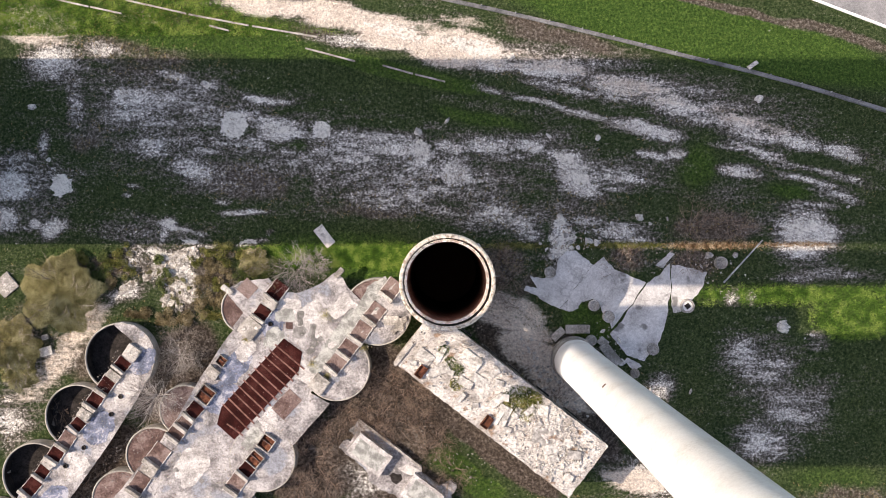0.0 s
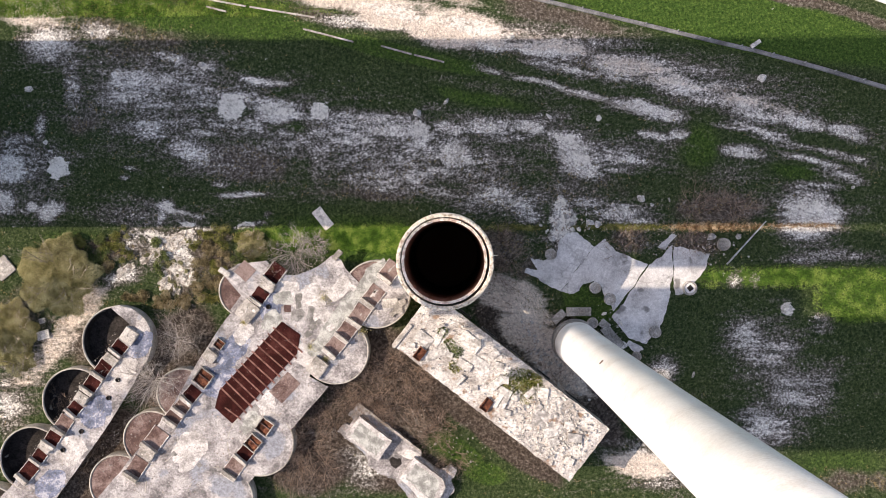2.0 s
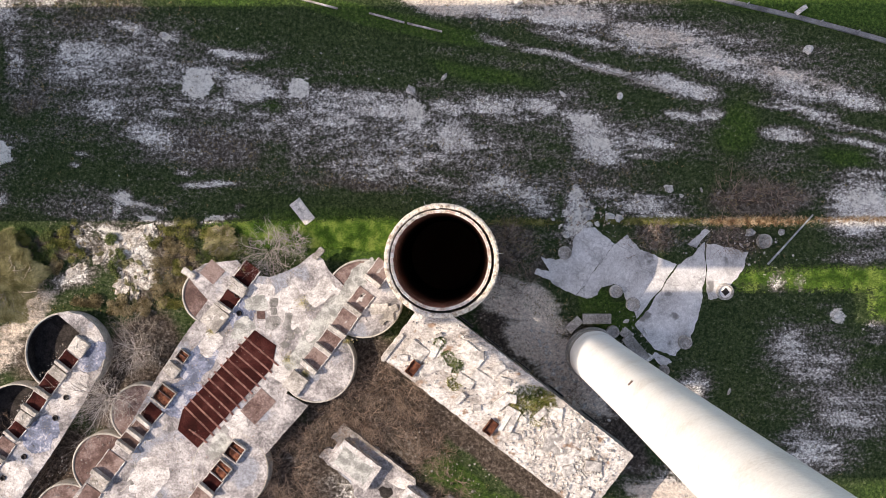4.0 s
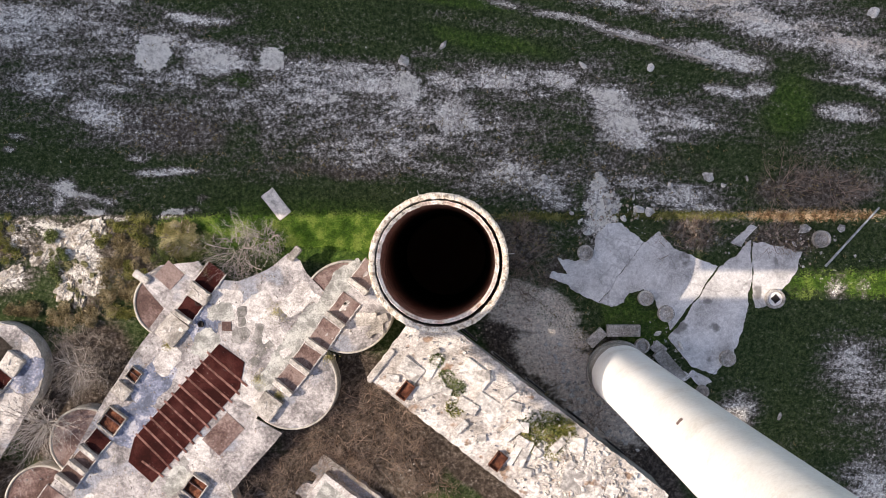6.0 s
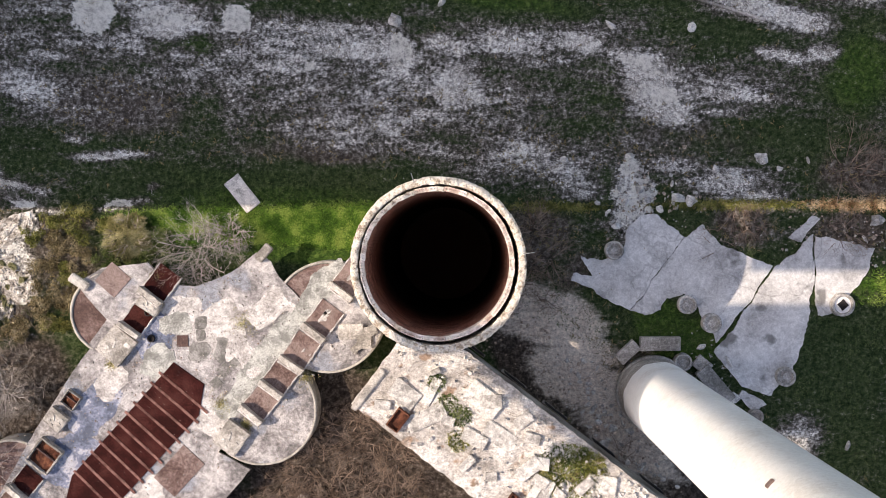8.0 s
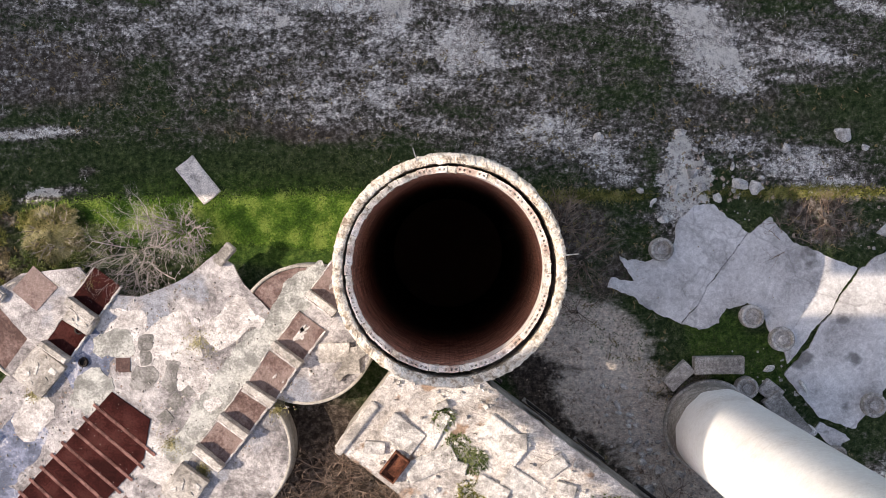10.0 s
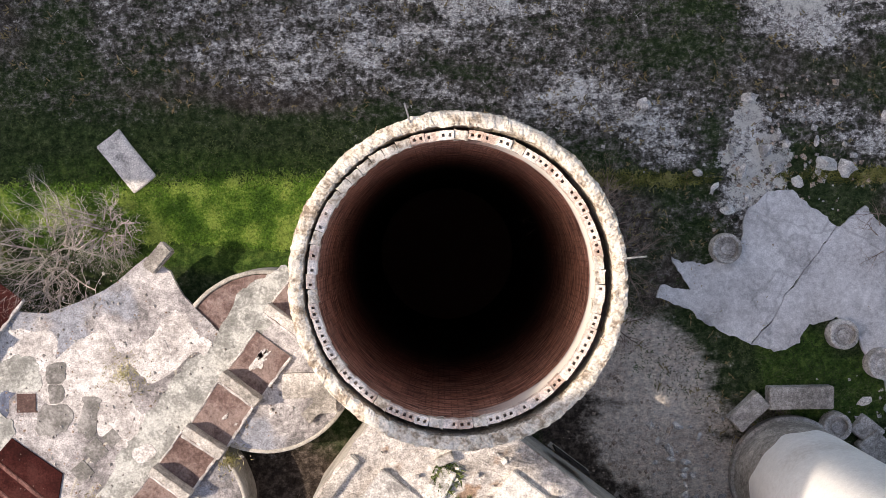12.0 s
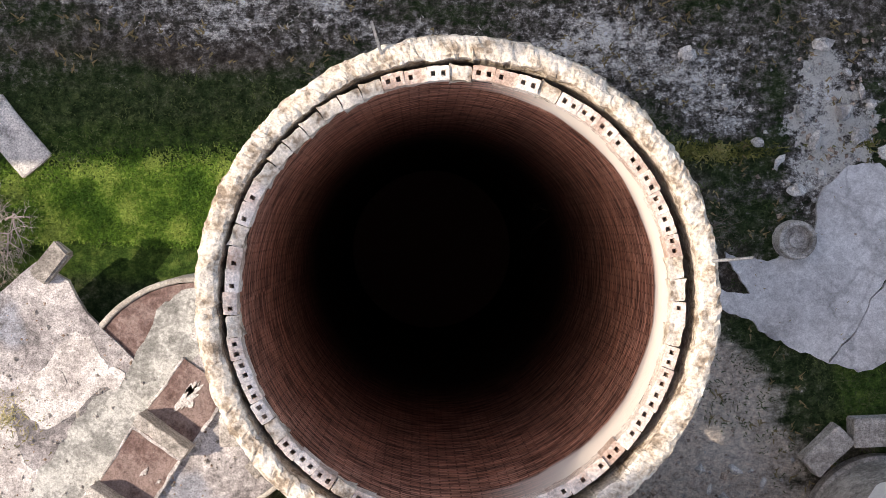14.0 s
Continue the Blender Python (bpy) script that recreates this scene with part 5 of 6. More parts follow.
APRON = mat("yard_concrete", [(0.34, (0.37, 0.355, 0.345)), (0.45, (0.49, 0.475, 0.46)), (0.55, (0.56, 0.545, 0.53)), (0.66, (0.64, 0.625, 0.605))], 0.5, 0.9, 0.35, 18, speck=((0.22, 0.21, 0.2), 0.55, 0.62), cracks=0.22, grain=0.7)
apron([[(937, 486), (960, 492), (981, 482), (986, 462), (1000, 445), (1018, 443), (1034, 455), (1048, 468), (1021, 504), (991, 545), (970, 536), (948, 522), (928, 513), (930, 506), (950, 508)],
       [(1049, 469), (1067, 455), (1085, 475), (1112, 488), (1142, 499), (1112, 543), (1081, 579), (1066, 553), (1062, 534), (1046, 527), (1030, 532), (1022, 546), (1008, 549), (993, 545), (1022, 505)]])
apron([[(1145, 501), (1186, 466), (1184, 520), (1176, 570), (1164, 608), (1139, 637), (1110, 626), (1079, 592), (1114, 546)],
       [(1189, 467), (1222, 474), (1251, 482), (1240, 510), (1204, 550), (1188, 553), (1187, 520)]], 0.07)
apron([[(1112, 632), (1134, 648), (1126, 656), (1104, 640)]], 0.1)
apron([[(1160, 470), (1184, 445), (1192, 450), (1172, 474)]], 0.04)


def well(u, v, r, square=False):
    x, y = at(u, v, 0.4)
    r *= UNIT
    t = thing("well_ring", x, y, 0, "round concrete well ring with a cover" if not square else "round concrete well ring with a square hole", "well", "well rings in the yard")
    bm = bmesh.new()
    lathe(bm, x, y, [(r * 0.72, -0.1), (r * 0.72, 0.4), (r * 0.78, 0.45), (r * 0.95, 0.45), (r, 0.4), (r * 1.03, -0.1)], 28)
    rough(bm, 0.02, 3.0, u)
    part("ring", bm, CONCRETE, t)
    bm = bmesh.new()
    lathe(bm, x, y, [(0.001, 0.34), (r * 0.4, 0.36), (r * 0.42, 0.3), (r * 0.74, 0.28)], 24)
    part("cover", bm, CONCRETE if not square else WHITE, t)
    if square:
        # the opening's shade, painted as a near-black block on the cover
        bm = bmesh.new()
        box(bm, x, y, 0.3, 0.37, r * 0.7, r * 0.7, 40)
        part("opening", bm, DARK, t, "square opening, its shade painted as a near-black block")


for u, v, r in ((974, 481, 10), (1052, 540, 10), (1078, 560, 10.5), (1047, 602, 9.5), (1157, 618, 10.5), (1278, 464, 11), (1125, 661, 8)):
    well(u, v, r)
well(1218, 541, 12.5, True)


def beam(u, v, l, w, turn, h=0.5, name="concrete_beam", label="grey precast concrete beam lying on the ground", material=None):
    x, y = at(u, v, h)
    t = thing(name, x, y, 0, label, "beam" if "beam" in name else "slab")
    bm = bmesh.new()
    box(bm, x, y, -0.05, h, l * UNIT, w * UNIT, turn, 0.03)
    bmesh.ops.subdivide_edges(bm, edges=bm.edges[:], cuts=2, use_grid_fill=True)
    rough(bm, 0.035, 2.0, u)
    part("block", bm, material or CONCRETE, t)


beam(1023, 582, 43, 15, 0)
beam(988, 591, 26, 13, 42)
beam(1082, 627, 46, 17, -50)
beam(1068, 605, 18, 14, -40, 0.35)
beam(573, 417, 40, 19, -52, 0.12, "concrete_slab", "white concrete slab lying in the grass", STONE)
beam(8, 503, 34, 34, 40, 0.15, "concrete_slab", "pale concrete slab under the bushes", STONE)
beam(77, 596, 12, 9, 20, 0.15, "concrete_slab", "small pale slab in the grass", STONE)
beam(79, 621, 22, 16, 15, 0.15, "concrete_slab", "small pale slab in the grass", STONE)
beam(1020, 838, 10, 8, 0, 0.2, "concrete_slab", "small pale slab in the grass", STONE)

bm = bmesh.new()
a, b = Vector((*at(1348, 424), 0.12)), Vector((*at(1280, 499), 0.08))
limb(bm, a, b, 0.07, 0.09, 8)
t = thing("fallen_pole", a.x, a.y, 0, "grey steel pole lying across the grass", "pole")
part("pole", bm, STEEL, t)

# ---- boulders and rubble ----
def boulder(u, v, r, seed):
    x, y = at(u, v)
    t = thing("boulder", x, y, 0, "pale chalk boulder lying in the field", "stone", "boulders in the field")
    bm = bmesh.new()
    bmesh.ops.create_icosphere(bm, subdivisions=2, radius=1.0)
    for p in bm.verts:
        d = 1 + 0.55 * noise.noise(p.co * 1.1 + Vector((seed, 0, 0))) + 0.35 * noise.noise(p.co * 2.6 + Vector((0, seed, 0)))
        p.co = Vector((p.co.x * d, p.co.y * d * (0.7 + 0.3 * math.sin(seed)), p.co.z * d * 0.6 + 0.2)) * r * UNIT
    bm.transform(Matrix.Translation((x, y, 0)) @ Matrix.Rotation(seed, 4, "Z"))
    part("rock", bm, STONE, t)


STONES_A = [(57, 189, 7), (86, 282, 4), (903, 100, 7), (914, 96, 4), (1342, 174, 8), (739, 233, 7), (790, 213, 6), (970, 240, 6), (1057, 243, 5), (1130, 384, 7), (1222, 692, 5), (361, 147, 6), (1386, 577, 6), (1150, 395, 4), (1180, 386, 4), (1253, 451, 7), (1300, 450, 5), (1225, 475, 4), (1240, 470, 4), (843, 435, 6)]
STONES_C = [(978, 415, 4), (1008, 428, 5), (1022, 437, 4), (966, 440, 4), (1003, 395, 3), (1015, 412, 3), (955, 430, 3), (1035, 410, 4), (1060, 420, 3), (1082, 395, 4), (1098, 402, 3), (945, 640, 3), (962, 655, 3), (970, 672, 4), (938, 655, 3), (980, 690, 3), (1000, 715, 4), (1015, 735, 3), (926, 610, 3), (935, 622, 3)]
STONES_B = [(1000, 415, 5), (985, 430, 6), (1040, 425, 8), (1055, 428, 6), (975, 455, 5), (1010, 405, 4), (990, 380, 5), (920, 383, 4), (1066, 585, 5), (1095, 600, 6), (1100, 640, 6), (1085, 660, 4), (950, 650, 5), (940, 600, 4), (960, 690, 5), (1180, 720, 6), (1150, 690, 5), (955, 665, 4), (1295, 815, 4), (1500, 365, 4)]
STONES_D = []
pick = random.Random(91)
for k in range(46):
    f = pick.uniform(0, 1)
    STONES_D.append((925 + 110 * f + pick.gauss(0, 14), 605 + 150 * f + pick.gauss(0, 12), pick.choice((1.5, 2, 2, 2.5, 3, 3.5))))
for i, (u, v, r) in enumerate(STONES_A + STONES_B + STONES_C + STONES_D):
    boulder(u, v, r, i * 1.7)


def scatter(seed, count, box_uv):
    g = np.random.default_rng(seed)
    u = g.uniform(box_uv[0], box_uv[1], count)
    v = g.uniform(box_uv[2], box_uv[3], count)
    chalk = spread(u, v, CHALK)
    lush = spread(u, v, LUSH)
    brush = spread(u, v, BRUSH)
    clear = (np.hypot(u - 791, v - 493) > 84) & (spread(u, v, EARTH_AND_SHADE) < 0.4)
    return g, u, v, chalk, lush, brush, clear


def solid_stuff(name, material, verts, faces, label, category):
    me = bpy.data.meshes.new(name)
    me.from_pydata(verts.reshape(-1, 3).tolist(), [], faces.tolist())
    me.materials.append(material)
    tagged(new(name, me), label, category, kind="stuff")


def clods(name, material, seed, count, blobs, label, chalky=0.0, area=(-60, 1640, -40, 960)):
    g, u, v, chalk, lush, brush, clear = scatter(seed, count, area)
    rub = np.maximum(spread(u, v, blobs), chalky * (0.7 * chalk * (chalk > 0.45) + 0.003))
    keep = (clear | (rub > 0.3)) & (g.uniform(0, 1, len(u)) < rub)
    u, v = u[keep], v[keep]
    n = len(u)
    base = np.array([(1, 0, -.3), (0, 1, -.3), (-1, 0.1, -.3), (0.1, -1, -.3), (.15, -.1, .7)])
    s = g.gamma(2.0, 0.022, n) + 0.02
    a = g.uniform(0, 6.28, n)
    c, sn = np.cos(a)[:, None], np.sin(a)[:, None]
    bx = base[None, :, 0] * g.uniform(.6, 1.2, (n, 5))
    by = base[None, :, 1] * g.uniform(.6, 1.2, (n, 5))
    bz = base[None, :, 2] * g.uniform(.7, 1.3, (n, 5))
    x = (u[:, None] - 784) * UNIT + (bx * c - by * sn) * s[:, None]
    y = -(v[:, None] - 441) * UNIT + (bx * sn + by * c) * s[:, None]
    z = -0.02 + bz * s[:, None]
    verts = np.stack([x, y, z], -1)
    tri = np.array([(0, 1, 4), (1, 2, 4), (2, 3, 4), (3, 0, 4)])
    faces = (tri[None] + (np.arange(n) * 5)[:, None, None]).reshape(-1, 3)
    solid_stuff(name, material, verts, faces, label, "gravel")


def grass_field(name, material, seed, count, weight, size, label, area=(-60, 1640, -40, 960)):
    g, u, v, chalk, lush, brush, clear = scatter(seed, count, area)
    keep = clear & (g.uniform(0, 1, len(u)) < weight(u, v, chalk, lush, brush))
    u, v = u[keep], v[keep]
    n = len(u)
    a = g.uniform(0, 6.28, (n, 3))
    ln = g.uniform(0.6, 1.3, (n, 3)) * size
    x0, y0 = (u - 784) * UNIT, -(v - 441) * UNIT
    jx, jy = g.normal(0, 0.06, (n, 3)), g.normal(0, 0.06, (n, 3))
    bx, by = x0[:, None] + jx, y0[:, None] + jy
    tx, ty = bx + np.cos(a) * ln, by + np.sin(a) * ln
    wx, wy = -np.sin(a) * size * 0.17, np.cos(a) * size * 0.17
    z0 = np.full_like(bx, -0.05)
    p = np.stack([np.stack([bx + wx, by + wy, z0], -1), np.stack([bx - wx, by - wy, z0], -1), np.stack([tx, ty, z0 + ln * 0.9], -1)], -2)
    faces = np.arange(n * 9).reshape(-1, 3)
    solid_stuff(name, material, p, faces, label, "grass")


def over_buildings(u, v):
    pts = [[(380, 480), (600, 470), (720, 480), (728, 600), (600, 720), (400, 960), (100, 960), (0, 960), (-60, 900), (140, 570), (280, 570), (270, 680), (330, 650)]]
    inside = np.zeros(len(u), bool)
    for poly in pts:
        k = np.zeros(len(u), bool)
        for (x1, y1), (x2, y2) in zip(poly, poly[1:] + poly[:1]):
            k ^= ((y1 > v) != (y2 > v)) & (u < (x2 - x1) * (v - y1) / (y2 - y1 + 1e-9) + x1)
        inside |= k
    return inside


clods("chalk_clods", STONE, 4, 26000, [(975, 660, 36, 90, -45, .95), (1010, 420, 60, 45, 30, .9), (1220, 480, 90, 30, 0, .7), (1080, 610, 50, 40, 45, .8), (790, 800, 90, 40, 35, .5)], "small white clods and stones strewn over the soil", 1.0)
clods("earth_clods", BROWN_STONE, 31, 9000, [(925, 650, 60, 26, 45, .95), (985, 700, 30, 80, -45, .9), (890, 590, 60, 36, 35, .7), (1015, 430, 40, 60, 20, .6), (1215, 470, 60, 26, 0, .8), (900, 830, 120, 20, 38, .25)], "brown clods and broken bricks beside the block", 0.0, (800, 1320, 360, 900))
grass_field("field_grass", GRASS, 8, 170000, lambda u, v, c, l, b: np.clip(0.42 + 0.6 * l - 1.2 * c - 0.35 * b, 0, 1) * ~over_buildings(u, v), 0.1, "short green grass growing over the field")
grass_field("pale_grass", PALE_STRAW, 12, 70000, lambda u, v, c, l, b: np.clip(1.3 * (c - 0.3), 0, 0.6) * ~over_buildings(u, v) * (spread(u, v, WHITE_SPOTS) < 0.4), 0.13, "dead pale grass lying over the chalky soil")
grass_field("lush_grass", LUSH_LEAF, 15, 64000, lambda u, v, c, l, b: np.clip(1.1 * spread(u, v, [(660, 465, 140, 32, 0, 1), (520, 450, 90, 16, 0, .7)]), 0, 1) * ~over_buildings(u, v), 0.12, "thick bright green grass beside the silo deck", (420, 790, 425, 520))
# bright blades kept to the sunlit strip, so their colour carries its light
grass_field("sun_strip_grass", LUSH_LEAF, 22, 16000, lambda u, v, c, l, b: np.clip(l - 0.8 * c, 0, 1) * ((v < 542) | (u > 1430)), 0.13, "bright green grass that paints the sunlight of the strip beside the yard", (1225, 1640, 500, 600))
grass_field("orange_grass", ORANGE_STRAW, 16, 5000, lambda u, v, c, l, b: np.clip(spread(u, v, [(1262, 433, 82, 7, 0, 1), (1410, 431, 70, 4, 0, .7)]), 0, 1), 0.13, "orange dry grass along the edge of the yard", (1170, 1480, 420, 446))
# yellow-green blades along a thin sunlit line, its light put into their colour
grass_field("sun_line_grass", YELLOW_LEAF, 17, 5000, lambda u, v, c, l, b: np.clip(spread(u, v, [(1100, 433, 70, 5, 0, 1), (910, 434, 50, 5, 0, .9)]), 0, 1), 0.13, "yellow-green grass that paints the thin sunlit line along the yard", (850, 1180, 424, 444))
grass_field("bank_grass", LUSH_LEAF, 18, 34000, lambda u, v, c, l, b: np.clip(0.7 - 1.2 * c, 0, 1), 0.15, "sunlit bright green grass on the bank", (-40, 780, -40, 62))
grass_field("bank_straw", YELLOW_LEAF, 21, 14000, lambda u, v, c, l, b: np.clip(0.3 + 0.6 * b - 1.2 * c, 0, 1), 0.14, "yellowing dry grass between the green on the bank", (-40, 780, -40, 62))
grass_field("meadow_grass", LUSH_LEAF, 19, 46000, lambda u, v, c, l, b: np.clip(l - c, 0, 1) * (v < 0.24 * (u - 780) + 40), 0.16, "bright green meadow grass beyond the low wall", (780, 1640, -40, 190))
grass_field("dry_grass", STRAW, 9, 40000, lambda u, v, c, l, b: np.clip(0.03 + 0.5 * b - 0.1 * l + 0.9 * spread(u, v, [(1268, 432, 80, 9, 0, 1), (1090, 434, 120, 6, 0, .8), (900, 436, 60, 6, 0, .8), (140, 500, 60, 20, 0, .5)]), 0, 1) * ~over_buildings(u, v), 0.17, "dry straw-coloured grass among the brush")


# ---- trees and shrubs ----
def grow(bm, p, way, length, radius, depth, r3, spread_deg, lift):
    steps = 3
    for i in range(steps):
        way = (way + Vector((r3.uniform(-1, 1), r3.uniform(-1, 1), r3.uniform(-0.6, 0.8))) * 0.22).normalized()
        q = p + way * length / steps
        limb(bm, p, q, radius, radius * 0.82, 3 if depth < 3 else 5)
        radius *= 0.82
        if depth > 0 and i > 0 or depth > 2:
            for _ in range(2 if depth > 1 else r3.choice((1, 2, 2))):
                if depth > 0:
                    side = Vector((r3.uniform(-1, 1), r3.uniform(-1, 1), r3.uniform(-0.3, 0.9))).normalized()
                    w2 = (way * math.cos(radians(spread_deg)) + side * math.sin(radians(spread_deg))).normalized()
                    grow(bm, q, w2, length * r3.uniform(0.5, 0.72), radius * 0.6, depth - 1, r3, spread_deg, lift)
        p = q


def bare(u, v, r, seed, material=None, height=1.0, stems=9, depth=2, name="bare_shrub", label="leafless grey-brown shrub with fine tangled twigs", base=0.0):
    x, y = at(u, v, 0.8 * height)
    t = thing(name, x, y, 0, label, "shrub" if "shrub" in name else "tree", "bare shrubs round the silos" if "shrub" in name else "")
    r3 = random.Random(seed)
    rm = r * UNIT
    for i in range(stems):
        a = 6.283 * i / stems + r3.uniform(-0.3, 0.3)
        out = r3.uniform(0.15, 1.0)
        bm = bmesh.new()
        foot = r3.uniform(0.05, 0.45) * rm if base == 0.0 else 0.1
        way = a + r3.uniform(-1.3, 1.3)
        grow(bm, Vector((x + foot * math.cos(a), y + foot * math.sin(a), base - 0.05)), Vector((math.cos(way) * out, math.sin(way) * out, height * 0.75)).normalized(), rm * r3.uniform(0.55, 0.8), (0.02 + 0.007 * rm if material is PALE_BARK else 0.016 + 0.006 * rm), depth, r3, 42, 0.3)
        part("branch", bm, material or TWIG, t)
    bm = bmesh.new()
    limb(bm, (x, y, -0.15), (x, y, base + 0.25), 0.12, 0.08, 7)
    part("trunk", bm, BARK, t)


def bush(u, v, r, seed, material, label, tall=0.55):
    """A low leafy bush: a few stems under a loose dome of small leaves."""
    x, y = at(u, v, 0.4)
    t = thing("low_bush", x, y, 0, label, "bush", "low bushes on the sunny bank")
    g, rm = np.random.default_rng(seed), r * UNIT
    lobes = np.stack([g.normal(0, 0.42, 7), g.normal(0, 0.36, 7), g.uniform(0.25, 0.75, 7)], 1)
    n = int(600 + 1500 * rm * rm)
    k = g.integers(0, 7, n)
    d = g.normal(0, 1, (n, 3))
    d /= np.linalg.norm(d, axis=1)[:, None]
    p = lobes[k] * (rm, rm, tall) + d * g.uniform(0.5, 1.0, (n, 1)) * (0.42 * rm, 0.42 * rm, 0.5 * tall)
    p[:, 2] = np.abs(p[:, 2]) + 0.02
    e1, e2 = g.normal(0, 1, (n, 3)), g.normal(0, 1, (n, 3))
    e1 *= g.uniform(0.04, 0.09, (n, 1)) / np.linalg.norm(e1, axis=1)[:, None]
    e2 *= g.uniform(0.015, 0.035, (n, 1)) / np.linalg.norm(e2, axis=1)[:, None]
    quads = np.stack([p - e1, p + e2, p + e1, p - e2], 1) + (x, y, 0)
    quads[:, :, 2] = np.maximum(quads[:, :, 2], -0.04)
    me = bpy.data.meshes.new("foliage")
    me.from_pydata(quads.reshape(-1, 3).tolist(), [], np.arange(4 * n).reshape(-1, 4).tolist())
    bm = bmesh.new()
    bm.from_mesh(me)
    bpy.data.meshes.remove(me)
    part("foliage", bm, material, t, "loose small leaves")
    for i in range(4):
        bm = bmesh.new()
        a = 1.57 * i + g.uniform(-0.5, 0.5)
        limb(bm, (x, y, -0.1), (x + 0.6 * rm * math.cos(a), y + 0.6 * rm * math.sin(a), tall * 0.7), 0.025, 0.01, 4)
        part("stem", bm, TWIG, t)


BUSHES_WARM = [(83, 420, 20), (144, 427, 20), (165, 444, 16), (343, 470, 18), (361, 531, 20), (325, 533, 18), (155, 408, 14), (352, 408, 22), (322, 410, 16), (303, 428, 12), (385, 415, 16)]
BUSHES_RUSSET = [(332, 434, 22), (318, 459, 20), (350, 448, 18), (253, 533, 22), (202, 530, 20), (175, 530, 16), (290, 530, 20), (310, 513, 16), (280, 545, 14), (345, 500, 20), (130, 470, 18), (228, 540, 16)]
BUSHES_GREEN = [(413, 432, 18), (425, 441, 18), (438, 434, 22), (394, 437, 18), (405, 425, 20), (445, 428, 18), (450, 440, 14), (420, 450, 16), (401, 434, 20), (119, 447, 22), (224, 423, 14), (240, 450, 12), (230, 475, 14), (390, 460, 14), (120, 420, 18)]
for bushes, leaf, words in ((BUSHES_WARM, YELLOW_LEAF, "low yellow-green bush on the sunny bank"), (BUSHES_RUSSET, RUSSET, "low russet-brown dry bush on the sunny bank"), (BUSHES_GREEN, GREEN_LEAF, "low dark green bush on the bank")):
    for i, (u, v, r) in enumerate(bushes):
        bush(789.5 + 0.918 * (u - 784), 474.6 + 0.918 * (v - 441), r, 300 + i, leaf, words)


def crag(u, v, ru, rv, turn, seed):
    """A craggy outcrop of chalk breaking through the bank."""
    x, y = at(u, v)
    t = thing("chalk_outcrop", x, y, 0, "craggy white chalk outcrop breaking through the bank", "rock", "chalk outcrops on the bank")
    bm = bmesh.new()
    bmesh.ops.create_icosphere(bm, subdivisions=5, radius=1.0)
    m = Matrix.Translation((x, y, -0.05)) @ Matrix.Rotation(radians(-turn), 4, "Z")
    for w in bm.verts:
        q = w.co.copy()
        a = noise.fractal(q * 2.2 + Vector((seed * 3.1, 0, 0)), 0.9, 2.1, 5)
        b = abs(noise.noise(q * 5.0 + Vector((0, seed * 1.7, 0))))
        k = 1.0 + 0.35 * a - 0.25 * b
        w.co = m @ Vector((q.x * ru * UNIT * k, q.y * rv * UNIT * k, max(q.z, -0.3) * 0.17 * (1.0 + 0.9 * a - 0.9 * b)))
    part("rock_face", bm, CRAG, t)


for i, (u, v, ru, rv, turn) in enumerate(((267, 421, 36, 15, -25), (217, 449, 24, 9, -40), (258, 463, 26, 15, 10), (251, 493, 24, 14, -60), (284, 489, 20, 18, 30), (297, 415, 10, 13, 0), (170, 476, 20, 9, -30), (268, 515, 8, 16, 5), (240, 436, 20, 9, -35))):
    crag(789.5 + 0.918 * (u - 784), 474.6 + 0.918 * (v - 441), ru * 0.92, rv * 0.92, turn, i)


PALE_BARK = mat("pale_bark", [(0.36, (0.32, 0.28, 0.25)), (0.6, (0.55, 0.5, 0.46))], 3.0, 0.9, 0.2, 6, spec=0.1)
SHRUBS = [(640, 715, 46), (690, 688, 50), (735, 712, 44), (700, 752, 50), (655, 762, 40), (612, 738, 30), (548, 815, 52), (520, 862, 44), (585, 780, 34), (800, 838, 40), (765, 805, 32), (520, 478, 44), (555, 462, 30), (300, 625, 42), (335, 640, 34), (320, 600, 32), (152, 845, 26), (180, 800, 24), (95, 730, 24), (885, 500, 24), (900, 535, 22), (890, 455, 26), (1230, 395, 40), (1300, 395, 40)]
SHRUBS += [(665, 735, 40), (720, 680, 40), (745, 745, 36), (570, 850, 40), (500, 830, 34), (780, 780, 30), (1010, 755, 24), (985, 705, 22)]
for i, (u, v, r) in enumerate(SHRUBS):
    bare(u, v, r, i + 20, PALE_BARK if i in (11, 12) else BARK if i in (13, 14, 15) else TWIG, 1.0 if i < 16 else 0.5, 24 if i in (11, 12) else 15 if r > 28 else 9, 3)
bare(275, 700, 66, 77, PALE_BARK, 1.1, 20, 3, "bare_tree", "leafless pale grey tree between the silo rows", 1.5)
bare(318, 628, 40, 79, PALE_BARK, 0.9, 14, 3, "bare_tree", "leafless pale grey tree beside the silo deck", 1.2)
bare(1090, 470, 30, 78, TWIG, 0.3, 8, 2)
for u, v, r, seed in ((884, 462, 30, 83), (905, 492, 26, 84), (876, 512, 24, 85), (1118, 458, 22, 86), (1222, 462, 26, 87)):
    bare(u, v, r, seed, TWIG, 0.35, 12, 3)


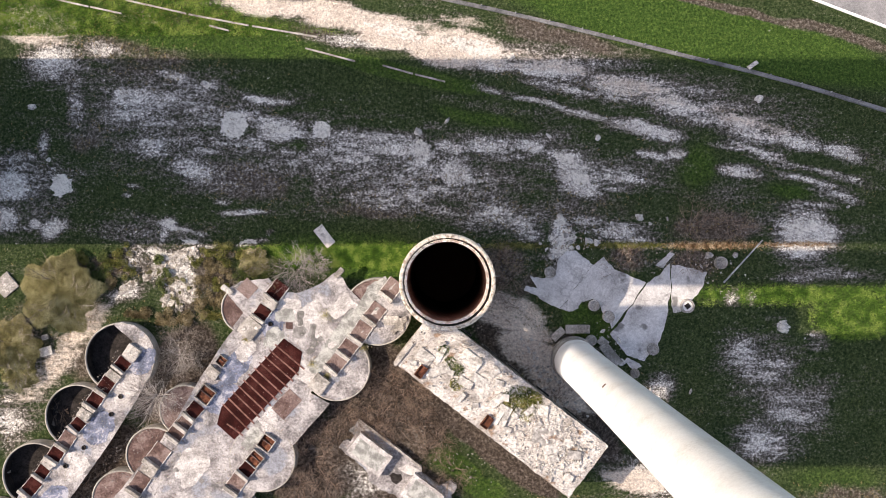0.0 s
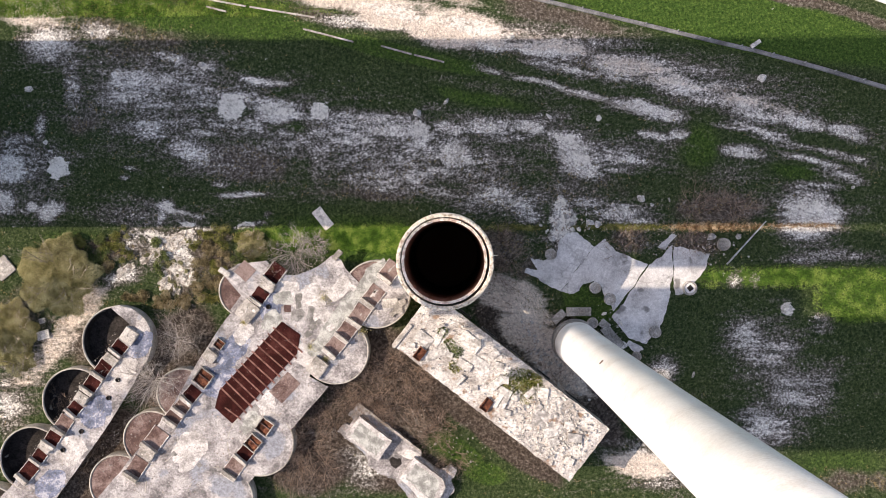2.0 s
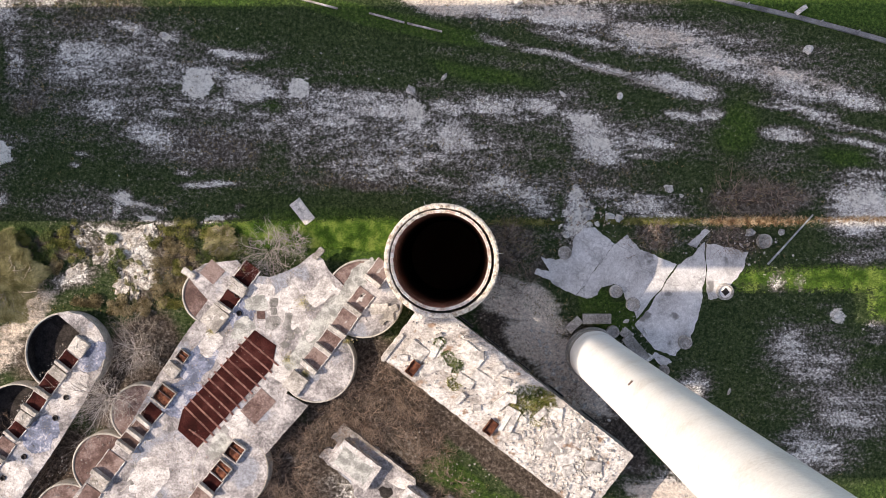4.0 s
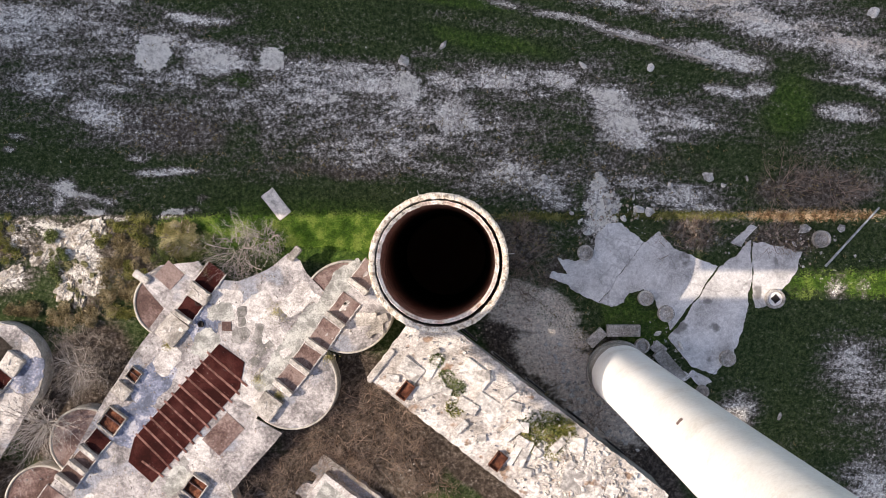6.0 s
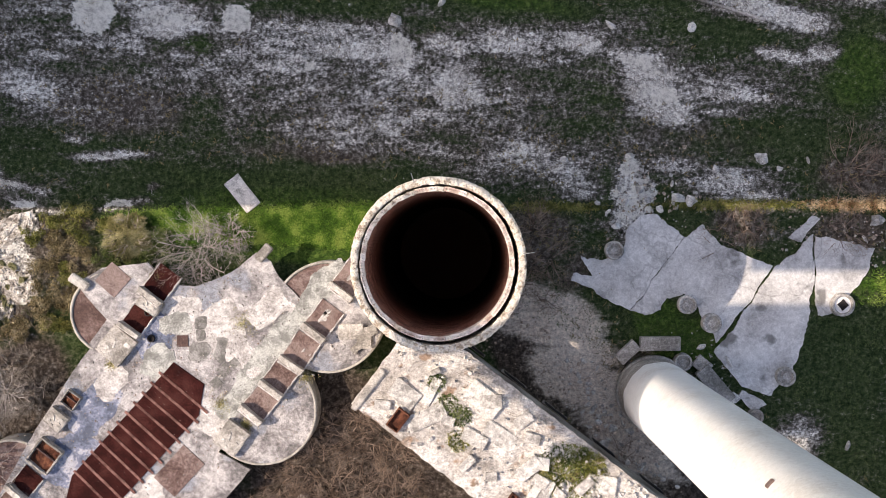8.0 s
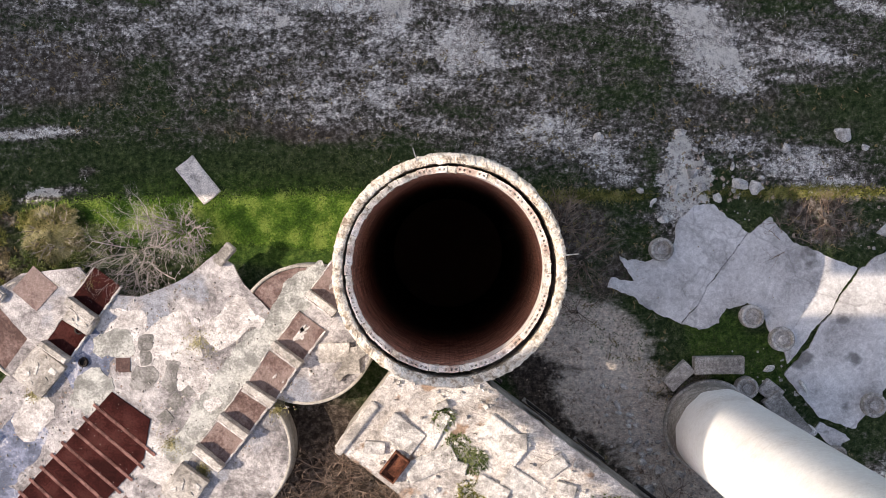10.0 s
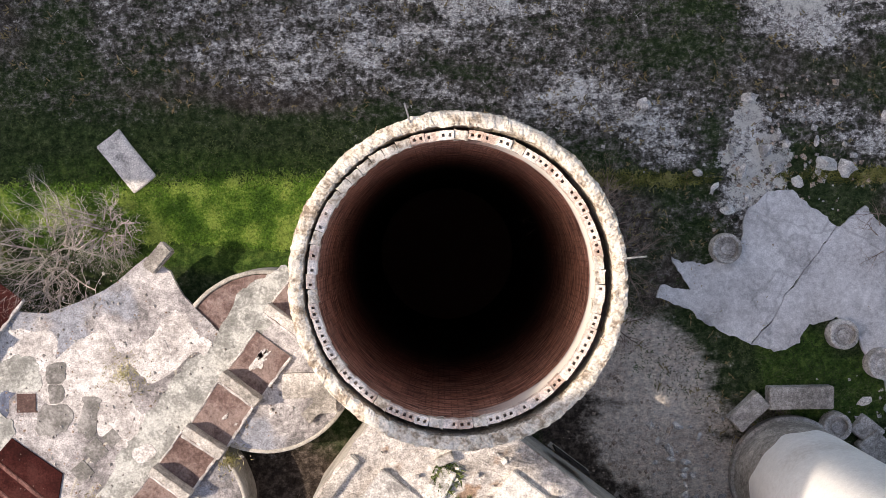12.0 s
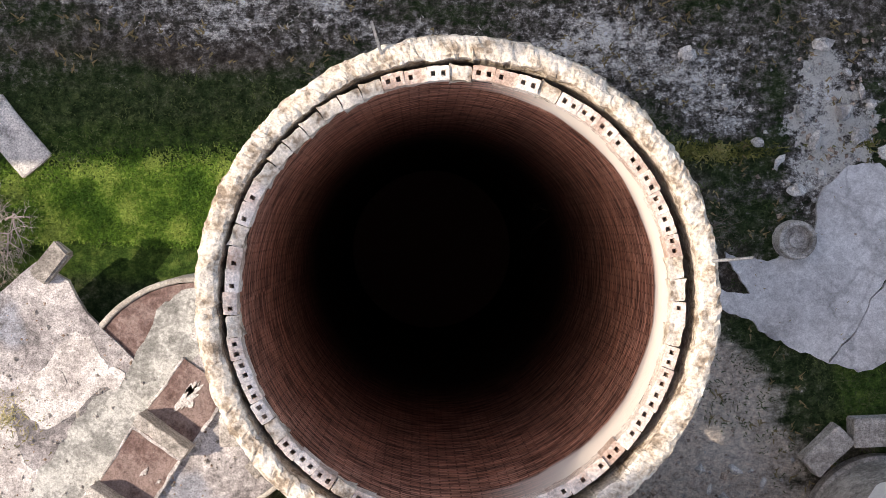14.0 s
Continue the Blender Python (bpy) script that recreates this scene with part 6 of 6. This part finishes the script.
def leafy(u, v, r, seed, name="willow_tree", label="round olive-green tree with fine drooping foliage", high=2.4):
    x, y = at(u, v, high * 0.7)
    rm = r * UNIT
    t = thing(name, x, y, 0, label, "tree" if "tree" in name else "shrub")
    r3 = random.Random(seed)
    bm = bmesh.new()
    limb(bm, (x, y, -0.1), (x, y, high * 0.4), 0.18, 0.12, 8)
    part("trunk", bm, BARK, t)
    for i in range(9):
        a = 6.283 * i / 9 + r3.uniform(-0.3, 0.3)
        bm = bmesh.new()
        grow(bm, Vector((x, y, high * 0.3)), Vector((math.cos(a), math.sin(a), 0.6)).normalized(), rm * 0.75, 0.06, 2, r3, 38, 0.3)
        part("limb", bm, BARK, t)
    g = np.random.default_rng(seed)
    n = int(42000 * (r / 65) ** 2)
    th, rr = g.uniform(0, 6.283, n), rm * np.sqrt(g.uniform(0, 1, n))
    lob = 1 + 0.12 * np.sin(5 * th + seed) + 0.08 * np.sin(11 * th)
    rr *= lob
    cx, cy = x + rr * np.cos(th), y + rr * np.sin(th)
    cz = 0.3 + (high - 0.3) * np.sqrt(np.clip(1 - (rr / (rm * 1.22)) ** 2, 0, 1)) * g.uniform(0.35, 1.0, n)
    ang = th + g.normal(0, 0.7, n)
    ln, wd = g.uniform(0.08, 0.24, n), 0.014
    dx, dy = np.cos(ang) * ln, np.sin(ang) * ln
    px, py = -np.sin(ang) * wd, np.cos(ang) * wd
    tip = np.stack([cx + dx, cy + dy, cz - 0.05 + g.normal(0, 0.05, n)], -1)
    verts = np.stack([np.stack([cx + px, cy + py, cz], -1), tip, np.stack([cx - px, cy - py, cz + 0.03], -1)], 1)
    me = bpy.data.meshes.new("crown")
    loc = verts.reshape(-1, 3) - np.array([x, y, 0])
    me.from_pydata(loc.tolist(), [], np.arange(n * 3).reshape(-1, 3).tolist())
    me.materials.append(LEAF)
    ob = new("crown", me)
    ob.parent = t


leafy(92, 518, 66, 1)
leafy(8, 612, 48, 2, "olive_shrub", "dense yellow-green shrub at the field's edge", 1.6)
leafy(447, 462, 24, 3, "leafy_shrub", "small green leafy shrub beside the deck", 0.9)
leafy(28, 660, 30, 4, "olive_shrub", "dense yellow-green shrub at the field's edge", 1.0)

# plants on the roofs
for i, (a, b, r) in enumerate(((85, 62, 12), (232, 96, 19), (246, 100, 18), (218, 90, 17), (262, 98, 14), (205, 70, 12), (105, 62, 10), (118, 38, 11), (222, 78, 13), (238, 88, 15), (248, 92, 15), (258, 72, 11), (236, 104, 14), (250, 108, 12), (228, 62, 10), (60, 75, 9))):
    g = np.random.default_rng(40 + i)
    x, y = spot(a, b, BLOCK_H + 0.2)
    n = 220
    th, rr = g.uniform(0, 6.283, n), r * UNIT * np.sqrt(g.uniform(0, 1, n))
    cx, cy = rr * np.cos(th), rr * np.sin(th)
    ang, ln = g.uniform(0, 6.283, n), g.uniform(0.08, 0.2, n)
    wx, wy = -np.sin(ang) * 0.025, np.cos(ang) * 0.025
    z = np.full(n, 0.02)
    verts = np.stack([np.stack([cx + wx, cy + wy, z], -1), np.stack([cx - wx, cy - wy, z], -1), np.stack([cx + np.cos(ang) * ln, cy + np.sin(ang) * ln, z + g.uniform(0.08, 0.28, n)], -1)], 1)
    me = bpy.data.meshes.new("foliage")
    me.from_pydata(verts.reshape(-1, 3).tolist(), [], np.arange(n * 3).reshape(-1, 3).tolist())
    me.materials.append(YELLOW_LEAF if i % 3 else GREEN_LEAF)
    t = thing("weed_clump", x, y, BLOCK_H + 0.02, "green weeds rooted in the roof rubble", "plant", "weeds on the rubble roof")
    ob = new("foliage", me)
    ob.parent = t

def deck_tuft(u, v, r, seed):
    g = np.random.default_rng(seed)
    x, y = at(u, v, DECK_Z)
    n = 260
    th, rr = g.uniform(0, 6.283, n), np.abs(g.normal(0, 0.5, n)) * r * UNIT
    cx, cy = rr * np.cos(th), rr * np.sin(th)
    ang, ln = g.uniform(0, 6.283, n), g.uniform(0.06, 0.16, n)
    wx, wy = -np.sin(ang) * 0.015, np.cos(ang) * 0.015
    z = np.full(n, 0.0)
    verts = np.stack([np.stack([cx + wx, cy + wy, z], -1), np.stack([cx - wx, cy - wy, z], -1), np.stack([cx + np.cos(ang) * ln, cy + np.sin(ang) * ln, z + g.uniform(0.04, 0.16, n)], -1)], 1)
    me = bpy.data.meshes.new("foliage")
    me.from_pydata(verts.reshape(-1, 3).tolist(), [], np.arange(n * 3).reshape(-1, 3).tolist())
    me.materials.append(LEAF)
    t = thing("weed_clump", x, y, DECK_Z, "dry olive weeds rooted in the deck", "plant", "weeds on the decks")
    new("foliage", me).parent = t


for i, (u, v, r) in enumerate(((571, 558, 22), (640, 615, 10), (548, 645, 12), (575, 668, 10), (430, 600, 10), (480, 505, 9))):
    deck_tuft(u, v, r, 60 + i)

# ---- road, kerbs and fence north of the field ----
def strip(name, a, b, width, z0, z1, material, label, category, kind="", piece="stone"):
    p, q = Vector((*at(*a), 0)), Vector((*at(*b), 0))
    d = q - p
    m = (p + q) / 2
    t = thing(name, m.x, m.y, 0, label, category, kind=kind)
    bm = bmesh.new()
    box(bm, m.x, m.y, z0, z1, d.length, width, math.degrees(math.atan2(d.y, d.x)), 0.02)
    rough(bm, 0.015, 1.5, a[0])
    part(piece, bm, material, t)
    return t


GREY_WALL = mat("grey_wall", [(0.36, (0.1, 0.1, 0.102)), (0.6, (0.21, 0.21, 0.212))], 0.8, 0.9, 0.3, 12)
KERBS = [((101, -1), (158, 12)), ((160, 12), (216, 24)), ((223, 0), (330, 24)), ((334, 25), (440, 45)), ((446, 46), (561, 65)), ((540, 85), (628, 108)), ((676, 115), (730, 130)), ((734, 131), (787, 144)), ((990, 194), (1060, 212)), ((1064, 213), (1135, 236)), ((370, 45), (405, 54))]
for a, b in KERBS:
    strip("kerb_run", a, b, 0.15, -0.1, 0.1, CONCRETE, "broken run of pale concrete kerb in the grass", "kerb")
FENCE = [(760, -6), (880, 20), (1000, 48), (1110, 75), (1220, 102), (1330, 128), (1440, 158), (1590, 203)]
for a, b in zip(FENCE, FENCE[1:]):
    t = strip("low_wall", a, b, 0.34, -0.1, 0.5, GREY_WALL, "low grey concrete retaining wall with steel posts", "wall", piece="coping")
    n = max(2, int(math.dist(a, b) / 45))
    for k in range(n):
        f = (k + 0.5) / n
        x, y = at(a[0] + (b[0] - a[0]) * f, a[1] + (b[1] - a[1]) * f)
        bm = bmesh.new()
        box(bm, x, y + 0.1, 0.45, 1.0, 0.09, 0.09, 10, 0.01)
        part("post", bm, STEEL, t, "short steel post")
bm = bmesh.new()
prism(bm, [at(u, v) for u, v in ((1415, -8), (1568, 50), (1900, 175), (1900, -120), (1415, -120))], -0.2, 0.42)
road = part("road", bm, ASPHALT)
tagged(road, "grey asphalt road along the field's edge", "road", kind="structure")
strip("road_kerb", (1415, -8), (1570, 51), 0.22, -0.1, 0.5, WHITE, "white painted kerb along the road", "kerb")
beam(1334, 112, 20, 7, 35, 0.6, "concrete_slab", "pale broken slab on the low wall", STONE)
